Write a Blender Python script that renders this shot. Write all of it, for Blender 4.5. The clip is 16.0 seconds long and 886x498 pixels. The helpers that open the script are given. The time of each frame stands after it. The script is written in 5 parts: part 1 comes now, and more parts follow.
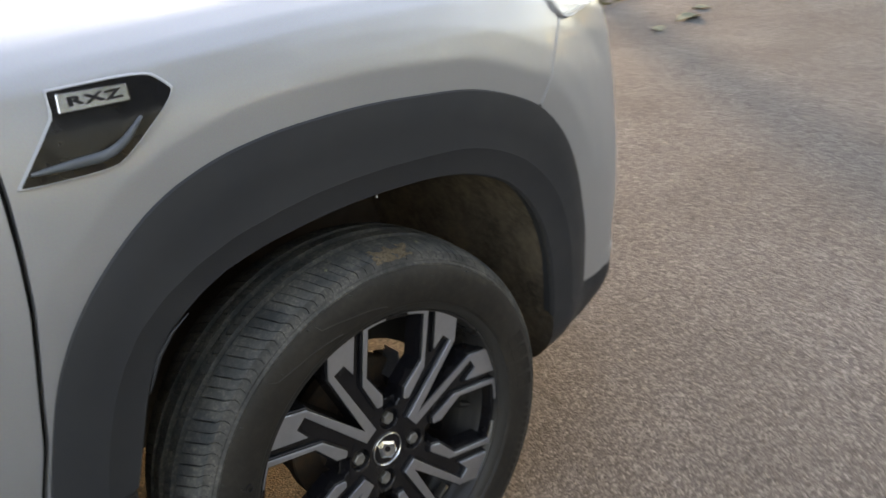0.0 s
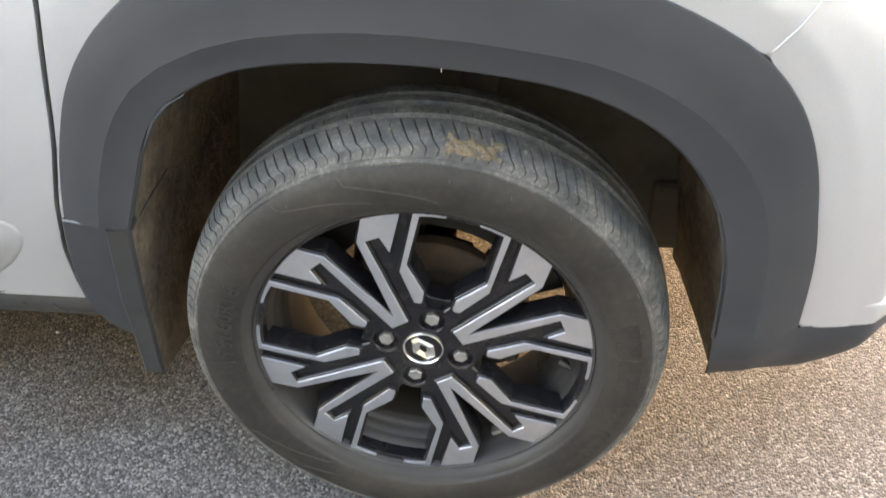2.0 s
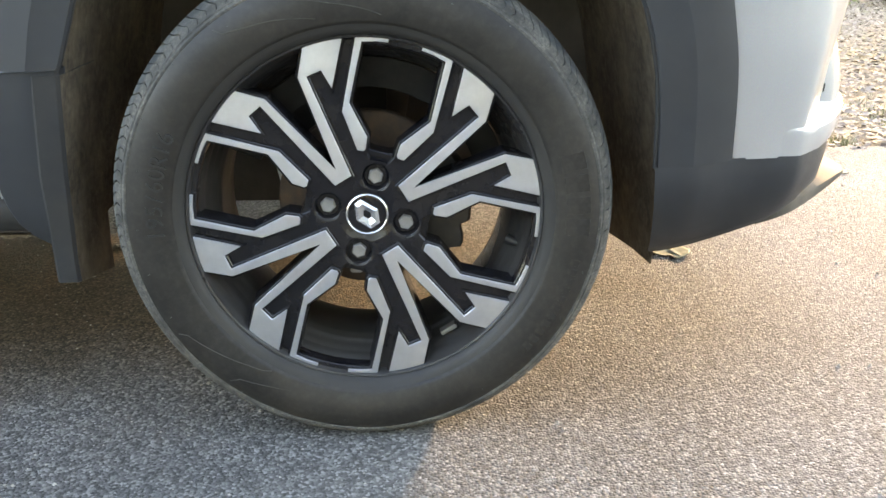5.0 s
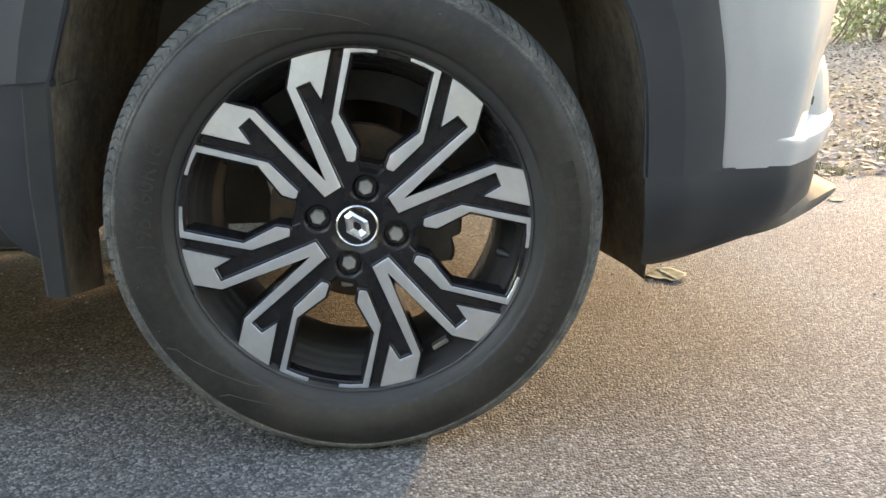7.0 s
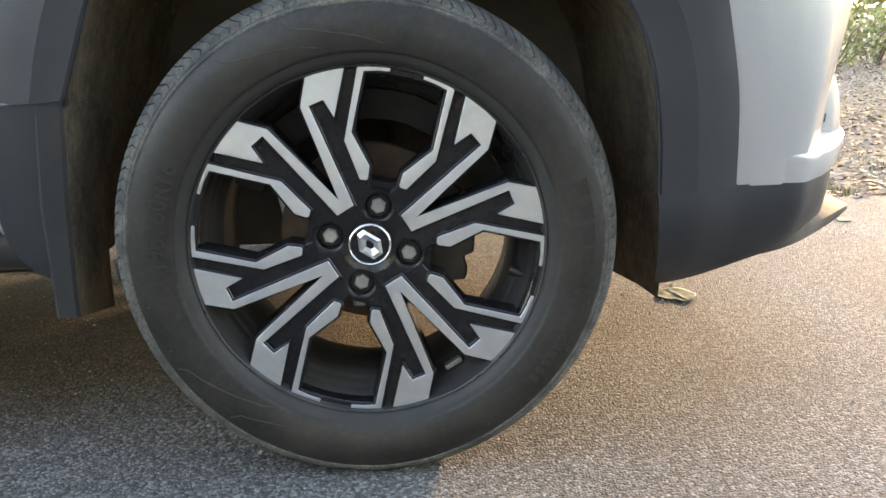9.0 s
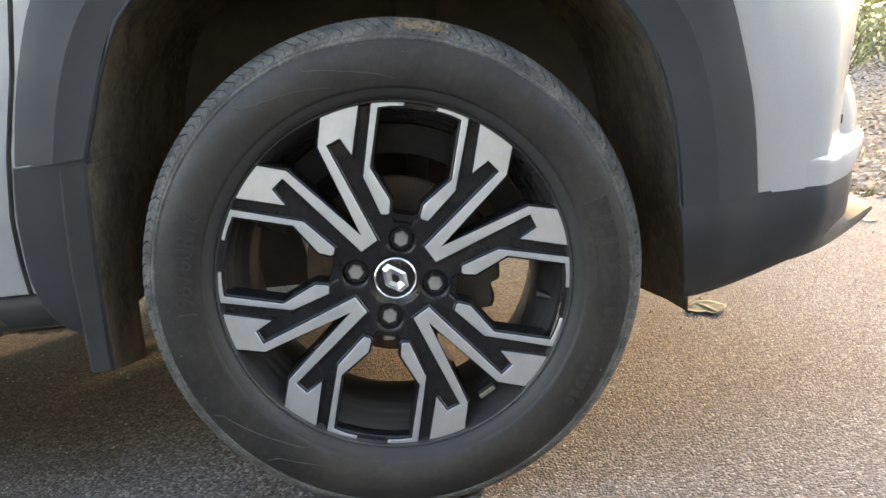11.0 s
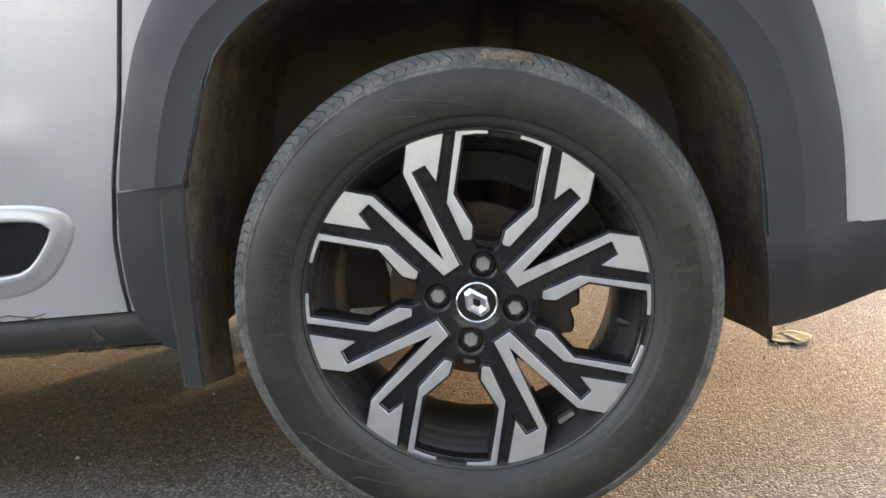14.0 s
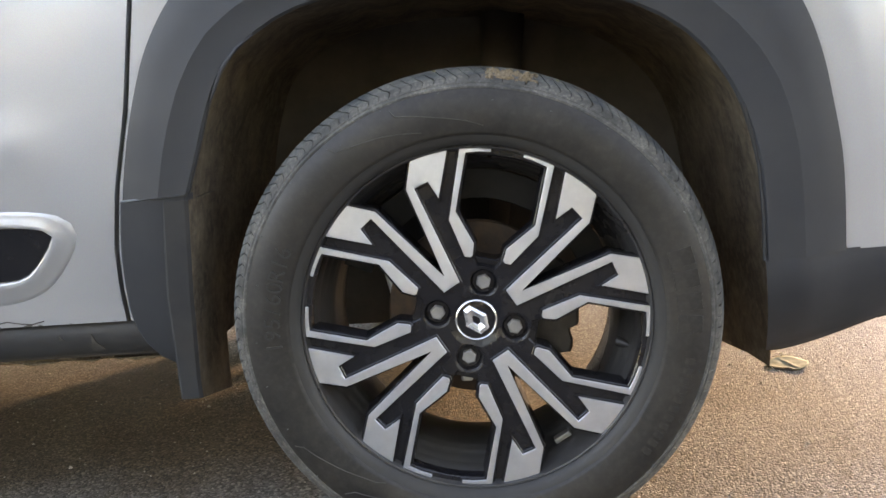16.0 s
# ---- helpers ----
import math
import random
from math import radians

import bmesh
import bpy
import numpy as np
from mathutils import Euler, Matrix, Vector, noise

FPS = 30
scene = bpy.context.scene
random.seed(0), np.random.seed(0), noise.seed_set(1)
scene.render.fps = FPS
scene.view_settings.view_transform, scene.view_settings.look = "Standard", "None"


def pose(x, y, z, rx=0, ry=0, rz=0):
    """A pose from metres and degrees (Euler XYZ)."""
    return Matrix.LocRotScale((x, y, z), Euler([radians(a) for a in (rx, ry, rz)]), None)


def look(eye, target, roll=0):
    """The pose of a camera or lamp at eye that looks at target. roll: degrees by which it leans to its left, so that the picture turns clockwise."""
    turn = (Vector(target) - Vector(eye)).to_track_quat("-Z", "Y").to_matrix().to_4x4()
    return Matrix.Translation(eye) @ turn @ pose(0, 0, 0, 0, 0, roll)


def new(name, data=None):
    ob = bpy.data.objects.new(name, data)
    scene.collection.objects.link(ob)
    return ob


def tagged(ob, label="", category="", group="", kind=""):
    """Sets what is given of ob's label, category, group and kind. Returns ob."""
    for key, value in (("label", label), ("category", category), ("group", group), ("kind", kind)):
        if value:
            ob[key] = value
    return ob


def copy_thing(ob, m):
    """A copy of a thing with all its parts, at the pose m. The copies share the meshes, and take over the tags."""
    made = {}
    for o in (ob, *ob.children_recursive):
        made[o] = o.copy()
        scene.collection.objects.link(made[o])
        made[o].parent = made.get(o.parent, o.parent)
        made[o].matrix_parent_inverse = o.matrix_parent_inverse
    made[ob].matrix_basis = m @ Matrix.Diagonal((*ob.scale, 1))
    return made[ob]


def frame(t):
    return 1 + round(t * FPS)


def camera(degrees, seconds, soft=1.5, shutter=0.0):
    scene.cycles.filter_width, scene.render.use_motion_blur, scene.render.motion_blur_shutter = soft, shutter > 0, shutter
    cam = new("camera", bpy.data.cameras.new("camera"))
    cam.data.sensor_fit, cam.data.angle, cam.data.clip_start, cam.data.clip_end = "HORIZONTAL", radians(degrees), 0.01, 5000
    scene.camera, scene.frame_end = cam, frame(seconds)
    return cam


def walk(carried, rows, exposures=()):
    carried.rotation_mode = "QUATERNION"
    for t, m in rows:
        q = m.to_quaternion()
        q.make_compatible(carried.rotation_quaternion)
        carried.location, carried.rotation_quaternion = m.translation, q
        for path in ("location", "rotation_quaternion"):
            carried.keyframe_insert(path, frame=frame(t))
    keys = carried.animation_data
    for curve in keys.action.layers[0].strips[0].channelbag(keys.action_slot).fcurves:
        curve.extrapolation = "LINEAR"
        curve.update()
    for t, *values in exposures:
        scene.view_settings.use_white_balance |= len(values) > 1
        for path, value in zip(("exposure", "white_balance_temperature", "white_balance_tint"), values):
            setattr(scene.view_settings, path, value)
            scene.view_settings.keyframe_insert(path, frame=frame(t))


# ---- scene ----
cam = camera(54.6, 16.0, 1.5, 0.5)
PATH = [
    (0, (-0.536, -0.848, 1.128), (0.585, 0.541, 0.225), -7.8),
    (0.5, (-0.323, -0.76, 1.101), (0.505, 0.795, 0.154), -4.3),
    (1, (-0.136, -0.718, 1.108), (0.199, 0.981, 0.108), -3.6),
    (1.5, (0.038, -0.768, 1.099), (-0.017, 0.895, -0.011), -1.3),
    (2, (0.098, -0.817, 1.065), (-0.042, 0.798, -0.105), -0.3),
    (2.5, (0.083, -0.884, 1.021), (-0.019, 0.74, -0.142), -0.6),
    (3, (0.018, -1.004, 0.992), (-0.006, 0.731, -0.002), -0.1),
    (3.5, (0.047, -1.032, 0.917), (0.064, 0.778, 0.068), 0.8),
    (4, (0.029, -1.019, 0.768), (0.119, 0.822, -0.008), 0.8),
    (6.5, (0.05, -1.04, 0.58), (0.156, 0.875, 0.013), -0.6),
    (7, (0.049, -1.035, 0.579), (0.156, 0.881, 0.016), -0.5),
    (7.5, (0.045, -1.033, 0.575), (0.151, 0.886, 0.024), -0.5),
    (8, (0.047, -1.03, 0.574), (0.151, 0.893, 0.031), -0.5),
    (8.5, (0.037, -1.03, 0.571), (0.142, 0.896, 0.044), -0.4),
    (11, (0.033, -1.032, 0.569), (0.088, 0.919, 0.133), -5.2),
    (11.5, (0.031, -1.037, 0.573), (0.05, 0.917, 0.15), -5.6),
    (12, (0.029, -1.046, 0.574), (-0.012, 0.911, 0.165), -5.7),
    (12.5, (0.026, -1.048, 0.574), (-0.06, 0.91, 0.177), -5.6),
    (13, (0.025, -1.043, 0.572), (-0.075, 0.917, 0.186), -5.5),
    (13.5, (0.025, -1.047, 0.578), (-0.083, 0.913, 0.196), -5.4),
    (14, (0.024, -1.049, 0.576), (-0.088, 0.913, 0.208), -5.4),
    (14.5, (0.023, -1.049, 0.576), (-0.095, 0.916, 0.223), -5.2),
    (15, (0.018, -1.046, 0.57), (-0.089, 0.921, 0.225), -4.7),
    (15.5, (0.017, -1.041, 0.565), (-0.082, 0.928, 0.233), -4.2),
    (16, (0.019, -1.053, 0.574), (-0.083, 0.917, 0.249), -4.0),
]
EXPOSURES = [(0.0, 3.5, 9900, 28), (0.5, 3.8, 9900, 29), (1.0, 3.5, 9800, 32), (1.5, 4.36, 10400, 32), (2.0, 5.16, 10100, 29), (2.5, 5.28, 10000, 28), (3.0, 5.26, 9700, 26), (3.5, 4.86, 9600, 25), (4.0, 4.96, 9100, 24), (6.5, 4.47, 8700, 23), (7.0, 4.41, 8700, 23), (11.0, 4.49, 8650, 27), (13.0, 4.65, 8950, 29), (16.0, 4.61, 9150, 31)]
walk(cam, [(t, look(eye, target, roll)) for t, eye, target, roll in PATH], EXPOSURES)

# ---- world and sun ----
SUN_AZIMUTH, SUN_HEIGHT = 35.5, 9.7     # degrees from +y towards +x, degrees above the horizon
world = bpy.data.worlds.new("world")
scene.world = world
world.use_nodes = True
sky = world.node_tree.nodes.new("ShaderNodeTexSky")
sky.sky_type, sky.sun_disc = "NISHITA", False
sky.sun_elevation, sky.sun_rotation = radians(SUN_HEIGHT), radians(SUN_AZIMUTH)
sky.air_density, sky.dust_density, sky.ozone_density = 1.0, 0.35, 1.3
world.node_tree.links.new(sky.outputs[0], world.node_tree.nodes["Background"].inputs[0])
world.node_tree.nodes["Background"].inputs[1].default_value = 0.12
sun = new("sun", bpy.data.lights.new("sun", "SUN"))
sun.data.energy, sun.data.angle, sun.data.color = 0.43, radians(2.2), (1.0, 0.79, 0.48)
sun_way = Vector((math.sin(radians(SUN_AZIMUTH)) * math.cos(radians(SUN_HEIGHT)), math.cos(radians(SUN_AZIMUTH)) * math.cos(radians(SUN_HEIGHT)), math.sin(radians(SUN_HEIGHT))))
sun.matrix_world = look(sun_way * 30, (0, 0, 0))


# ---- materials ----
class Mat:
    """A principled node material with a few short-hands."""

    def __init__(self, name, color=(0.5, 0.5, 0.5), rough=0.5, metal=0.0, coat=0.0, spec=0.5):
        self.mat = bpy.data.materials.new(name)
        self.mat.use_nodes = True
        self.tree = self.mat.node_tree
        self.bsdf = self.tree.nodes["Principled BSDF"]
        self.set("Base Color", (*color, 1))
        self.set("Roughness", rough)
        self.set("Metallic", metal)
        self.set("Coat Weight", coat)
        self.set("Coat Roughness", 0.04)
        self.set("Specular IOR Level", spec)
        self.coord = self.tree.nodes.new("ShaderNodeTexCoord").outputs["Object"]

    def set(self, key, value):
        if hasattr(value, "is_output"):
            self.tree.links.new(value, self.bsdf.inputs[key])
        else:
            self.bsdf.inputs[key].default_value = value

    def noise(self, scale, detail=4.0, rough=0.55, stretch=None):
        n = self.tree.nodes.new("ShaderNodeTexNoise")
        n.inputs["Scale"].default_value, n.inputs["Detail"].default_value, n.inputs["Roughness"].default_value = scale, detail, rough
        src = self.coord
        if stretch:
            m = self.tree.nodes.new("ShaderNodeMapping")
            m.inputs["Scale"].default_value = stretch
            self.tree.links.new(src, m.inputs[0])
            src = m.outputs[0]
        self.tree.links.new(src, n.inputs["Vector"])
        return n.outputs["Fac"]

    def cells(self, scale, what="Color", feature="F1"):
        v = self.tree.nodes.new("ShaderNodeTexVoronoi")
        v.feature = feature
        v.inputs["Scale"].default_value = scale
        self.tree.links.new(self.coord, v.inputs["Vector"])
        return v.outputs[what]

    def ramp(self, fac, *stops):
        r = self.tree.nodes.new("ShaderNodeValToRGB")
        while len(r.color_ramp.elements) < len(stops):
            r.color_ramp.elements.new(0.5)
        for e, (at, c) in zip(r.color_ramp.elements, stops):
            e.position, e.color = at, (*((c,) * 3 if isinstance(c, (int, float)) else c), 1)
        self.tree.links.new(fac, r.inputs[0])
        return r.outputs[0]

    def mix(self, fac, a, b, blend="MIX"):
        m = self.tree.nodes.new("ShaderNodeMix")
        m.data_type, m.blend_type = "RGBA", blend
        for key, value in ((0, fac), (6, a), (7, b)):
            if hasattr(value, "is_output"):
                self.tree.links.new(value, m.inputs[key])
            else:
                m.inputs[key].default_value = value if key == 0 else (*value, 1)
        return m.outputs[2]

    def maths(self, op, a, b=0.0):
        m = self.tree.nodes.new("ShaderNodeMath")
        m.operation = op
        for n, value in enumerate((a, b)):
            if hasattr(value, "is_output"):
                self.tree.links.new(value, m.inputs[n])
            else:
                m.inputs[n].default_value = value
        return m.outputs[0]

    def bump(self, height, distance, strength=1.0, key="Normal"):
        b = self.tree.nodes.new("ShaderNodeBump")
        b.inputs["Distance"].default_value, b.inputs["Strength"].default_value = distance, strength
        self.tree.links.new(height, b.inputs["Height"])
        self.set(key, b.outputs[0])
        return self

    def island(self):
        return self.tree.nodes.new("ShaderNodeNewGeometry").outputs["Random Per Island"]


def silver_paint():
    m = Mat("silver_paint", (0.5, 0.5, 0.5), 0.32, 0.45, 0.8)
    flake = m.cells(1400)
    dust = m.ramp(m.noise(3.0, 6), (0.42, 0.0), (0.75, 1.0))
    base = m.mix(0.05, (0.44, 0.447, 0.46), flake)
    m.set("Base Color", m.mix(m.maths("MULTIPLY", dust, 0.16), base, (0.42, 0.39, 0.34)))
    m.set("Roughness", m.ramp(m.noise(9.0, 5), (0.3, 0.40), (0.8, 0.52)))
    m.set("Coat Roughness", m.ramp(m.noise(4.0, 6), (0.35, 0.03), (0.8, 0.14)))
    return m.mat


def dusty_plastic(name, color, dirt=(0.16, 0.135, 0.10), amount=0.35, rough=0.58):
    m = Mat(name, color, rough, spec=0.4)
    patch = m.ramp(m.noise(5.0, 8, 0.65), (0.38, 0.0), (0.78, 1.0))
    m.set("Base Color", m.mix(m.maths("MULTIPLY", patch, amount), color, dirt))
    m.set("Roughness", m.ramp(m.noise(7.0, 4), (0.3, rough - 0.08), (0.7, rough + 0.14)))
    return m.bump(m.noise(1500.0, 2), 0.0003, 0.5).mat


def rubber():
    m = Mat("tyre_rubber", (0.03, 0.03, 0.032), 0.55, spec=0.32)
    m.set("Roughness", m.ramp(m.noise(9.0, 5), (0.3, 0.40), (0.75, 0.62)))
    dust = m.ramp(m.noise(7.0, 9, 0.75), (0.38, 0.0), (0.70, 1.0))
    fine = m.ramp(m.noise(120.0, 4), (0.45, 0.0), (0.75, 1.0))
    c = m.mix(m.maths("MULTIPLY", dust, 0.25), (0.014, 0.0132, 0.0124), (0.105, 0.090, 0.072))
    m.set("Base Color", m.mix(m.maths("MULTIPLY", fine, 0.05), c, (0.22, 0.20, 0.17)))
    return m.bump(m.noise(400.0, 4), 0.0002, 0.4).mat


def dusty_tread(name="dusty_tread", clean=(0.050, 0.057, 0.060), dust=(0.17, 0.165, 0.15), scale=22.0, amount=0.55, low=0.38):
    m = Mat(name, clean, 0.8, spec=0.3)
    wide = m.ramp(m.noise(scale, 8, 0.7), (low, 0.0), (low + 0.28, 1.0))
    fine = m.ramp(m.noise(scale * 9, 6, 0.7), (0.48, 0.0), (0.66, 1.0))
    c = m.mix(m.maths("MULTIPLY", wide, amount), clean, dust)
    m.set("Base Color", m.mix(m.maths("MULTIPLY", m.maths("MULTIPLY", fine, wide), 0.55), c, (0.30, 0.28, 0.24)))
    return m.bump(m.noise(500.0, 5), 0.0006, 0.8).mat


def machined_alloy():
    m = Mat("machined_alloy", (0.74, 0.73, 0.72), 0.34, 1.0)
    w = m.tree.nodes.new("ShaderNodeTexWave")
    w.wave_type, w.rings_direction = "RINGS", "Y"
    w.inputs["Scale"].default_value, w.inputs["Distortion"].default_value = 420.0, 0.0
    m.tree.links.new(m.coord, w.inputs["Vector"])
    m.set("Roughness", m.ramp(m.noise(30.0, 6), (0.3, 0.36), (0.75, 0.42)))
    m.set("Base Color", m.ramp(m.noise(45.0, 6, 0.7), (0.3, (0.53, 0.56, 0.605)), (0.6, (0.60, 0.63, 0.675))))
    return m.bump(w.outputs["Fac"], 0.00006, 0.35).mat


def gloss_black(name="gloss_black", dust_amount=0.07, coat=0.15, spec=0.3):
    m = Mat(name, (0.006, 0.006, 0.007), 0.2, 0.0, coat, spec)
    dust = m.ramp(m.noise(25.0, 8, 0.7), (0.45, 0.0), (0.8, 1.0))
    m.set("Base Color", m.mix(m.maths("MULTIPLY", dust, dust_amount), (0.008, 0.008, 0.010), (0.20, 0.17, 0.13)))
    m.set("Roughness", m.ramp(m.noise(18.0, 5), (0.3, 0.14), (0.8, 0.32)))
    m.set("Coat Roughness", m.ramp(m.noise(12.0, 6), (0.3, 0.03), (0.8, 0.2)))
    return m.mat


def asphalt():
    m = Mat("asphalt", (0.1, 0.1, 0.1), 0.85, spec=0.35)
    cell = m.cells(255)
    sep = m.tree.nodes.new("ShaderNodeSeparateColor")
    m.tree.links.new(cell, sep.inputs[0])
    stone = m.ramp(sep.outputs[0], (0.0, (0.040, 0.040, 0.0395)), (0.42, (0.084, 0.0835, 0.081)), (0.78, (0.150, 0.148, 0.143)), (1.0, (0.26, 0.256, 0.246)))
    wide = m.ramp(m.noise(1.3, 6, 0.6), (0.35, 0.75), (0.7, 1.15))
    dust = m.ramp(m.noise(0.45, 5), (0.48, 0.0), (0.72, 1.0))
    c = m.mix(1.0, stone, wide, "MULTIPLY")
    c = m.mix(m.maths("MULTIPLY", dust, 0.30), c, (0.175, 0.162, 0.140))
    # brown earth trodden into the chips by the parked car, plus its painted shade
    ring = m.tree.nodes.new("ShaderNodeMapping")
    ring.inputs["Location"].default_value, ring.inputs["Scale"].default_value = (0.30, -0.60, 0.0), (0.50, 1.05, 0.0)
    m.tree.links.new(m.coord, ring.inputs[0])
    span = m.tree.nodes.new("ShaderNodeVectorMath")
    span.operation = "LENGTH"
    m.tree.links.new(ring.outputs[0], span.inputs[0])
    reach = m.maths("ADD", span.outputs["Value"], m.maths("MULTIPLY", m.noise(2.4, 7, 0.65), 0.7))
    earth_shade = m.ramp(reach, (0.64, 1.0), (0.92, 0.0))
    m.set("Base Color", m.mix(m.maths("MULTIPLY", earth_shade, 0.92), c, (0.62, 0.445, 0.285), "MULTIPLY"))
    d = m.cells(255, "Distance")
    tall = m.maths("ADD", m.maths("MULTIPLY", d, -1.0), m.maths("MULTIPLY", sep.outputs[1], 0.5))
    tall = m.maths("ADD", tall, m.maths("MULTIPLY", m.noise(60, 4), 0.7))
    return m.bump(tall, 0.0022, 1.0).mat


def soil():
    m = Mat("leafy_soil", (0.2, 0.15, 0.1), 0.95, spec=0.2)
    n = m.noise(9.0, 10, 0.7)
    grass = m.ramp(m.noise(1.1, 5), (0.46, 0.0), (0.62, 1.0))
    c = m.ramp(n, (0.25, (0.10, 0.08, 0.055)), (0.5, (0.22, 0.175, 0.125)), (0.8, (0.36, 0.30, 0.22)))
    m.set("Base Color", m.mix(m.maths("MULTIPLY", grass, 0.4), c, (0.17, 0.165, 0.08)))
    return m.bump(m.noise(40.0, 8, 0.7), 0.012, 1.0).mat


def leafage(name, a, b, c):
    m = Mat(name, a, 0.7, spec=0.3)
    m.set("Base Color", m.ramp(m.island(), (0.0, a), (0.5, b), (1.0, c)))
    m.set("Transmission Weight", 0.0)
    return m.mat


def mottled(name, a, b, scale, rough=0.8, metal=0.0, bump=0.001, spec=0.5):
    m = Mat(name, a, rough, metal, spec=spec)
    n = m.noise(scale, 8, 0.65)
    m.set("Base Color", m.ramp(n, (0.3, a), (0.72, b)))
    return m.bump(n, bump, 0.8).mat


def muddy():
    m = Mat("muddy_liner", (0.06, 0.05, 0.04), 0.9, spec=0.25)
    wide, fine = m.noise(11.0, 8, 0.7), m.noise(70.0, 8, 0.7)
    cake = m.ramp(wide, (0.40, 0.0), (0.66, 1.0))
    c = m.mix(m.maths("MULTIPLY", cake, 0.85), (0.085, 0.068, 0.051), (0.23, 0.178, 0.125))
    m.set("Base Color", m.mix(m.maths("MULTIPLY", m.ramp(fine, (0.46, 0.0), (0.68, 1.0)), 0.4), c, (0.30, 0.25, 0.18)))
    return m.bump(m.maths("ADD", m.maths("MULTIPLY", cake, 0.6), m.maths("MULTIPLY", fine, 0.5)), 0.006, 0.9).mat


def plain_glass():
    m = Mat("dark_glass", (0.012, 0.014, 0.015), 0.05, 0.0, 1.0)
    return m.mat


def clear_lens():
    m = Mat("clear_lens", (0.9, 0.92, 0.92), 0.05)
    m.set("Transmission Weight", 0.85)
    m.set("IOR", 1.3)
    return m.mat


PAINT = silver_paint()
PLASTIC = dusty_plastic("grained_black_plastic", (0.025, 0.028, 0.033), (0.085, 0.081, 0.074), 0.18, 0.52)
LOWER_PLASTIC = dusty_plastic("lower_black_plastic", (0.028, 0.029, 0.031), amount=0.22)
LINER = muddy()
FLAP = dusty_plastic("mud_flap_rubber", (0.018, 0.020, 0.023), (0.10, 0.085, 0.066), 0.30, 0.62)
RIB = mottled("sidewall_rib", (0.022, 0.021, 0.019), (0.065, 0.059, 0.051), 40, 0.7, 0.0, 0.0)
RUBBER, TREAD, SHOULDER = rubber(), dusty_tread(), dusty_tread("dusty_shoulder", (0.050, 0.050, 0.048), (0.17, 0.162, 0.145), 26.0, 0.5, 0.38)
# dusty band beside the rim, painted lighter for the sky light on its slope
LIT_BEAD = dusty_plastic("lit_bead_rubber", (0.022, 0.0215, 0.021), (0.055, 0.051, 0.044), 0.5, 0.6)
CLEAN_RUBBER = mottled("clean_rubber", (0.012, 0.012, 0.013), (0.022, 0.021, 0.021), 60, 0.5, 0.0, 0.0)
ALLOY = machined_alloy()
BLACK = gloss_black()
BARREL = dusty_plastic("dusty_black_barrel", (0.016, 0.016, 0.018), (0.18, 0.168, 0.145), 0.28, 0.30)
VENT = gloss_black("vent_black", 0.06, 0.3)
CHROME = mottled("chrome", (0.72, 0.72, 0.72), (0.60, 0.60, 0.60), 60, 0.24, 1.0, 0.0)
STEEL = mottled("grey_steel", (0.46, 0.46, 0.45), (0.34, 0.33, 0.31), 90, 0.5, 0.6, 0.0003)
RUST = mottled("rusty_iron", (0.045, 0.037, 0.032), (0.125, 0.075, 0.045), 40, 0.8, 0.3, 0.001)
NUT = mottled("dull_nut_steel", (0.27, 0.265, 0.255), (0.20, 0.19, 0.175), 90, 0.45, 0.5, 0.0002)
TAB = mottled("bright_steel", (0.40, 0.42, 0.45), (0.30, 0.31, 0.33), 90, 0.35, 0.8, 0.0002)
IRON = mottled("dark_iron", (0.014, 0.013, 0.013), (0.046, 0.039, 0.033), 40, 0.55, 0.3, 0.001)
SHIELD = mottled("black_shield", (0.007, 0.007, 0.007), (0.020, 0.018, 0.016), 40, 0.7, 0.0, 0.001, 0.25)
UNDER = mottled("underbody", (0.06, 0.051, 0.042), (0.13, 0.108, 0.086), 8, 0.9)
GAP = mottled("shut_gap", (0.006, 0.006, 0.006), (0.015, 0.015, 0.015), 50, 0.9)
SATIN = mottled("satin_grey_plastic", (0.24, 0.235, 0.22), (0.32, 0.31, 0.29), 12, 0.45, 0.0, 0.0003)
SCUFF = mottled("scuffed_plastic", (0.042, 0.039, 0.036), (0.075, 0.068, 0.060), 60, 0.8, 0.0, 0.0004)
LIP = mottled("dusty_lip_plastic", (0.050, 0.047, 0.042), (0.085, 0.079, 0.068), 12, 0.8, 0.0, 0.0003, 0.2)
# pale blue-grey paints the sky glint on the vent ledge and moulding edge
GLINT = mottled("painted_glint", (0.09, 0.105, 0.12), (0.13, 0.145, 0.16), 30, 0.3, 0.0, 0.0)
GLASS, LENS = plain_glass(), clear_lens()
REFLECTOR = mottled("lamp_reflector", (0.85, 0.85, 0.84), (0.70, 0.70, 0.70), 30, 0.3, 0.35, 0.0)
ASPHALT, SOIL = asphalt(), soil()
MUD = mottled("dried_mud", (0.085, 0.062, 0.040), (0.28, 0.215, 0.145), 330, 0.95, 0.0, 0.002)
LITTER = leafage("dry_leaves", (0.13, 0.092, 0.068), (0.22, 0.163, 0.125), (0.34, 0.275, 0.22))
GRASS = leafage("dry_grass", (0.15, 0.15, 0.06), (0.25, 0.24, 0.11), (0.38, 0.34, 0.20))
GREEN = leafage("shrub_leaves", (0.15, 0.16, 0.065), (0.24, 0.24, 0.10), (0.34, 0.32, 0.17))
DARK_GREEN = leafage("tree_leaves", (0.035, 0.055, 0.03), (0.055, 0.08, 0.04), (0.09, 0.11, 0.05))
BARK = mottled("bark", (0.10, 0.075, 0.05), (0.22, 0.17, 0.12), 30, 0.95, 0.0, 0.01)
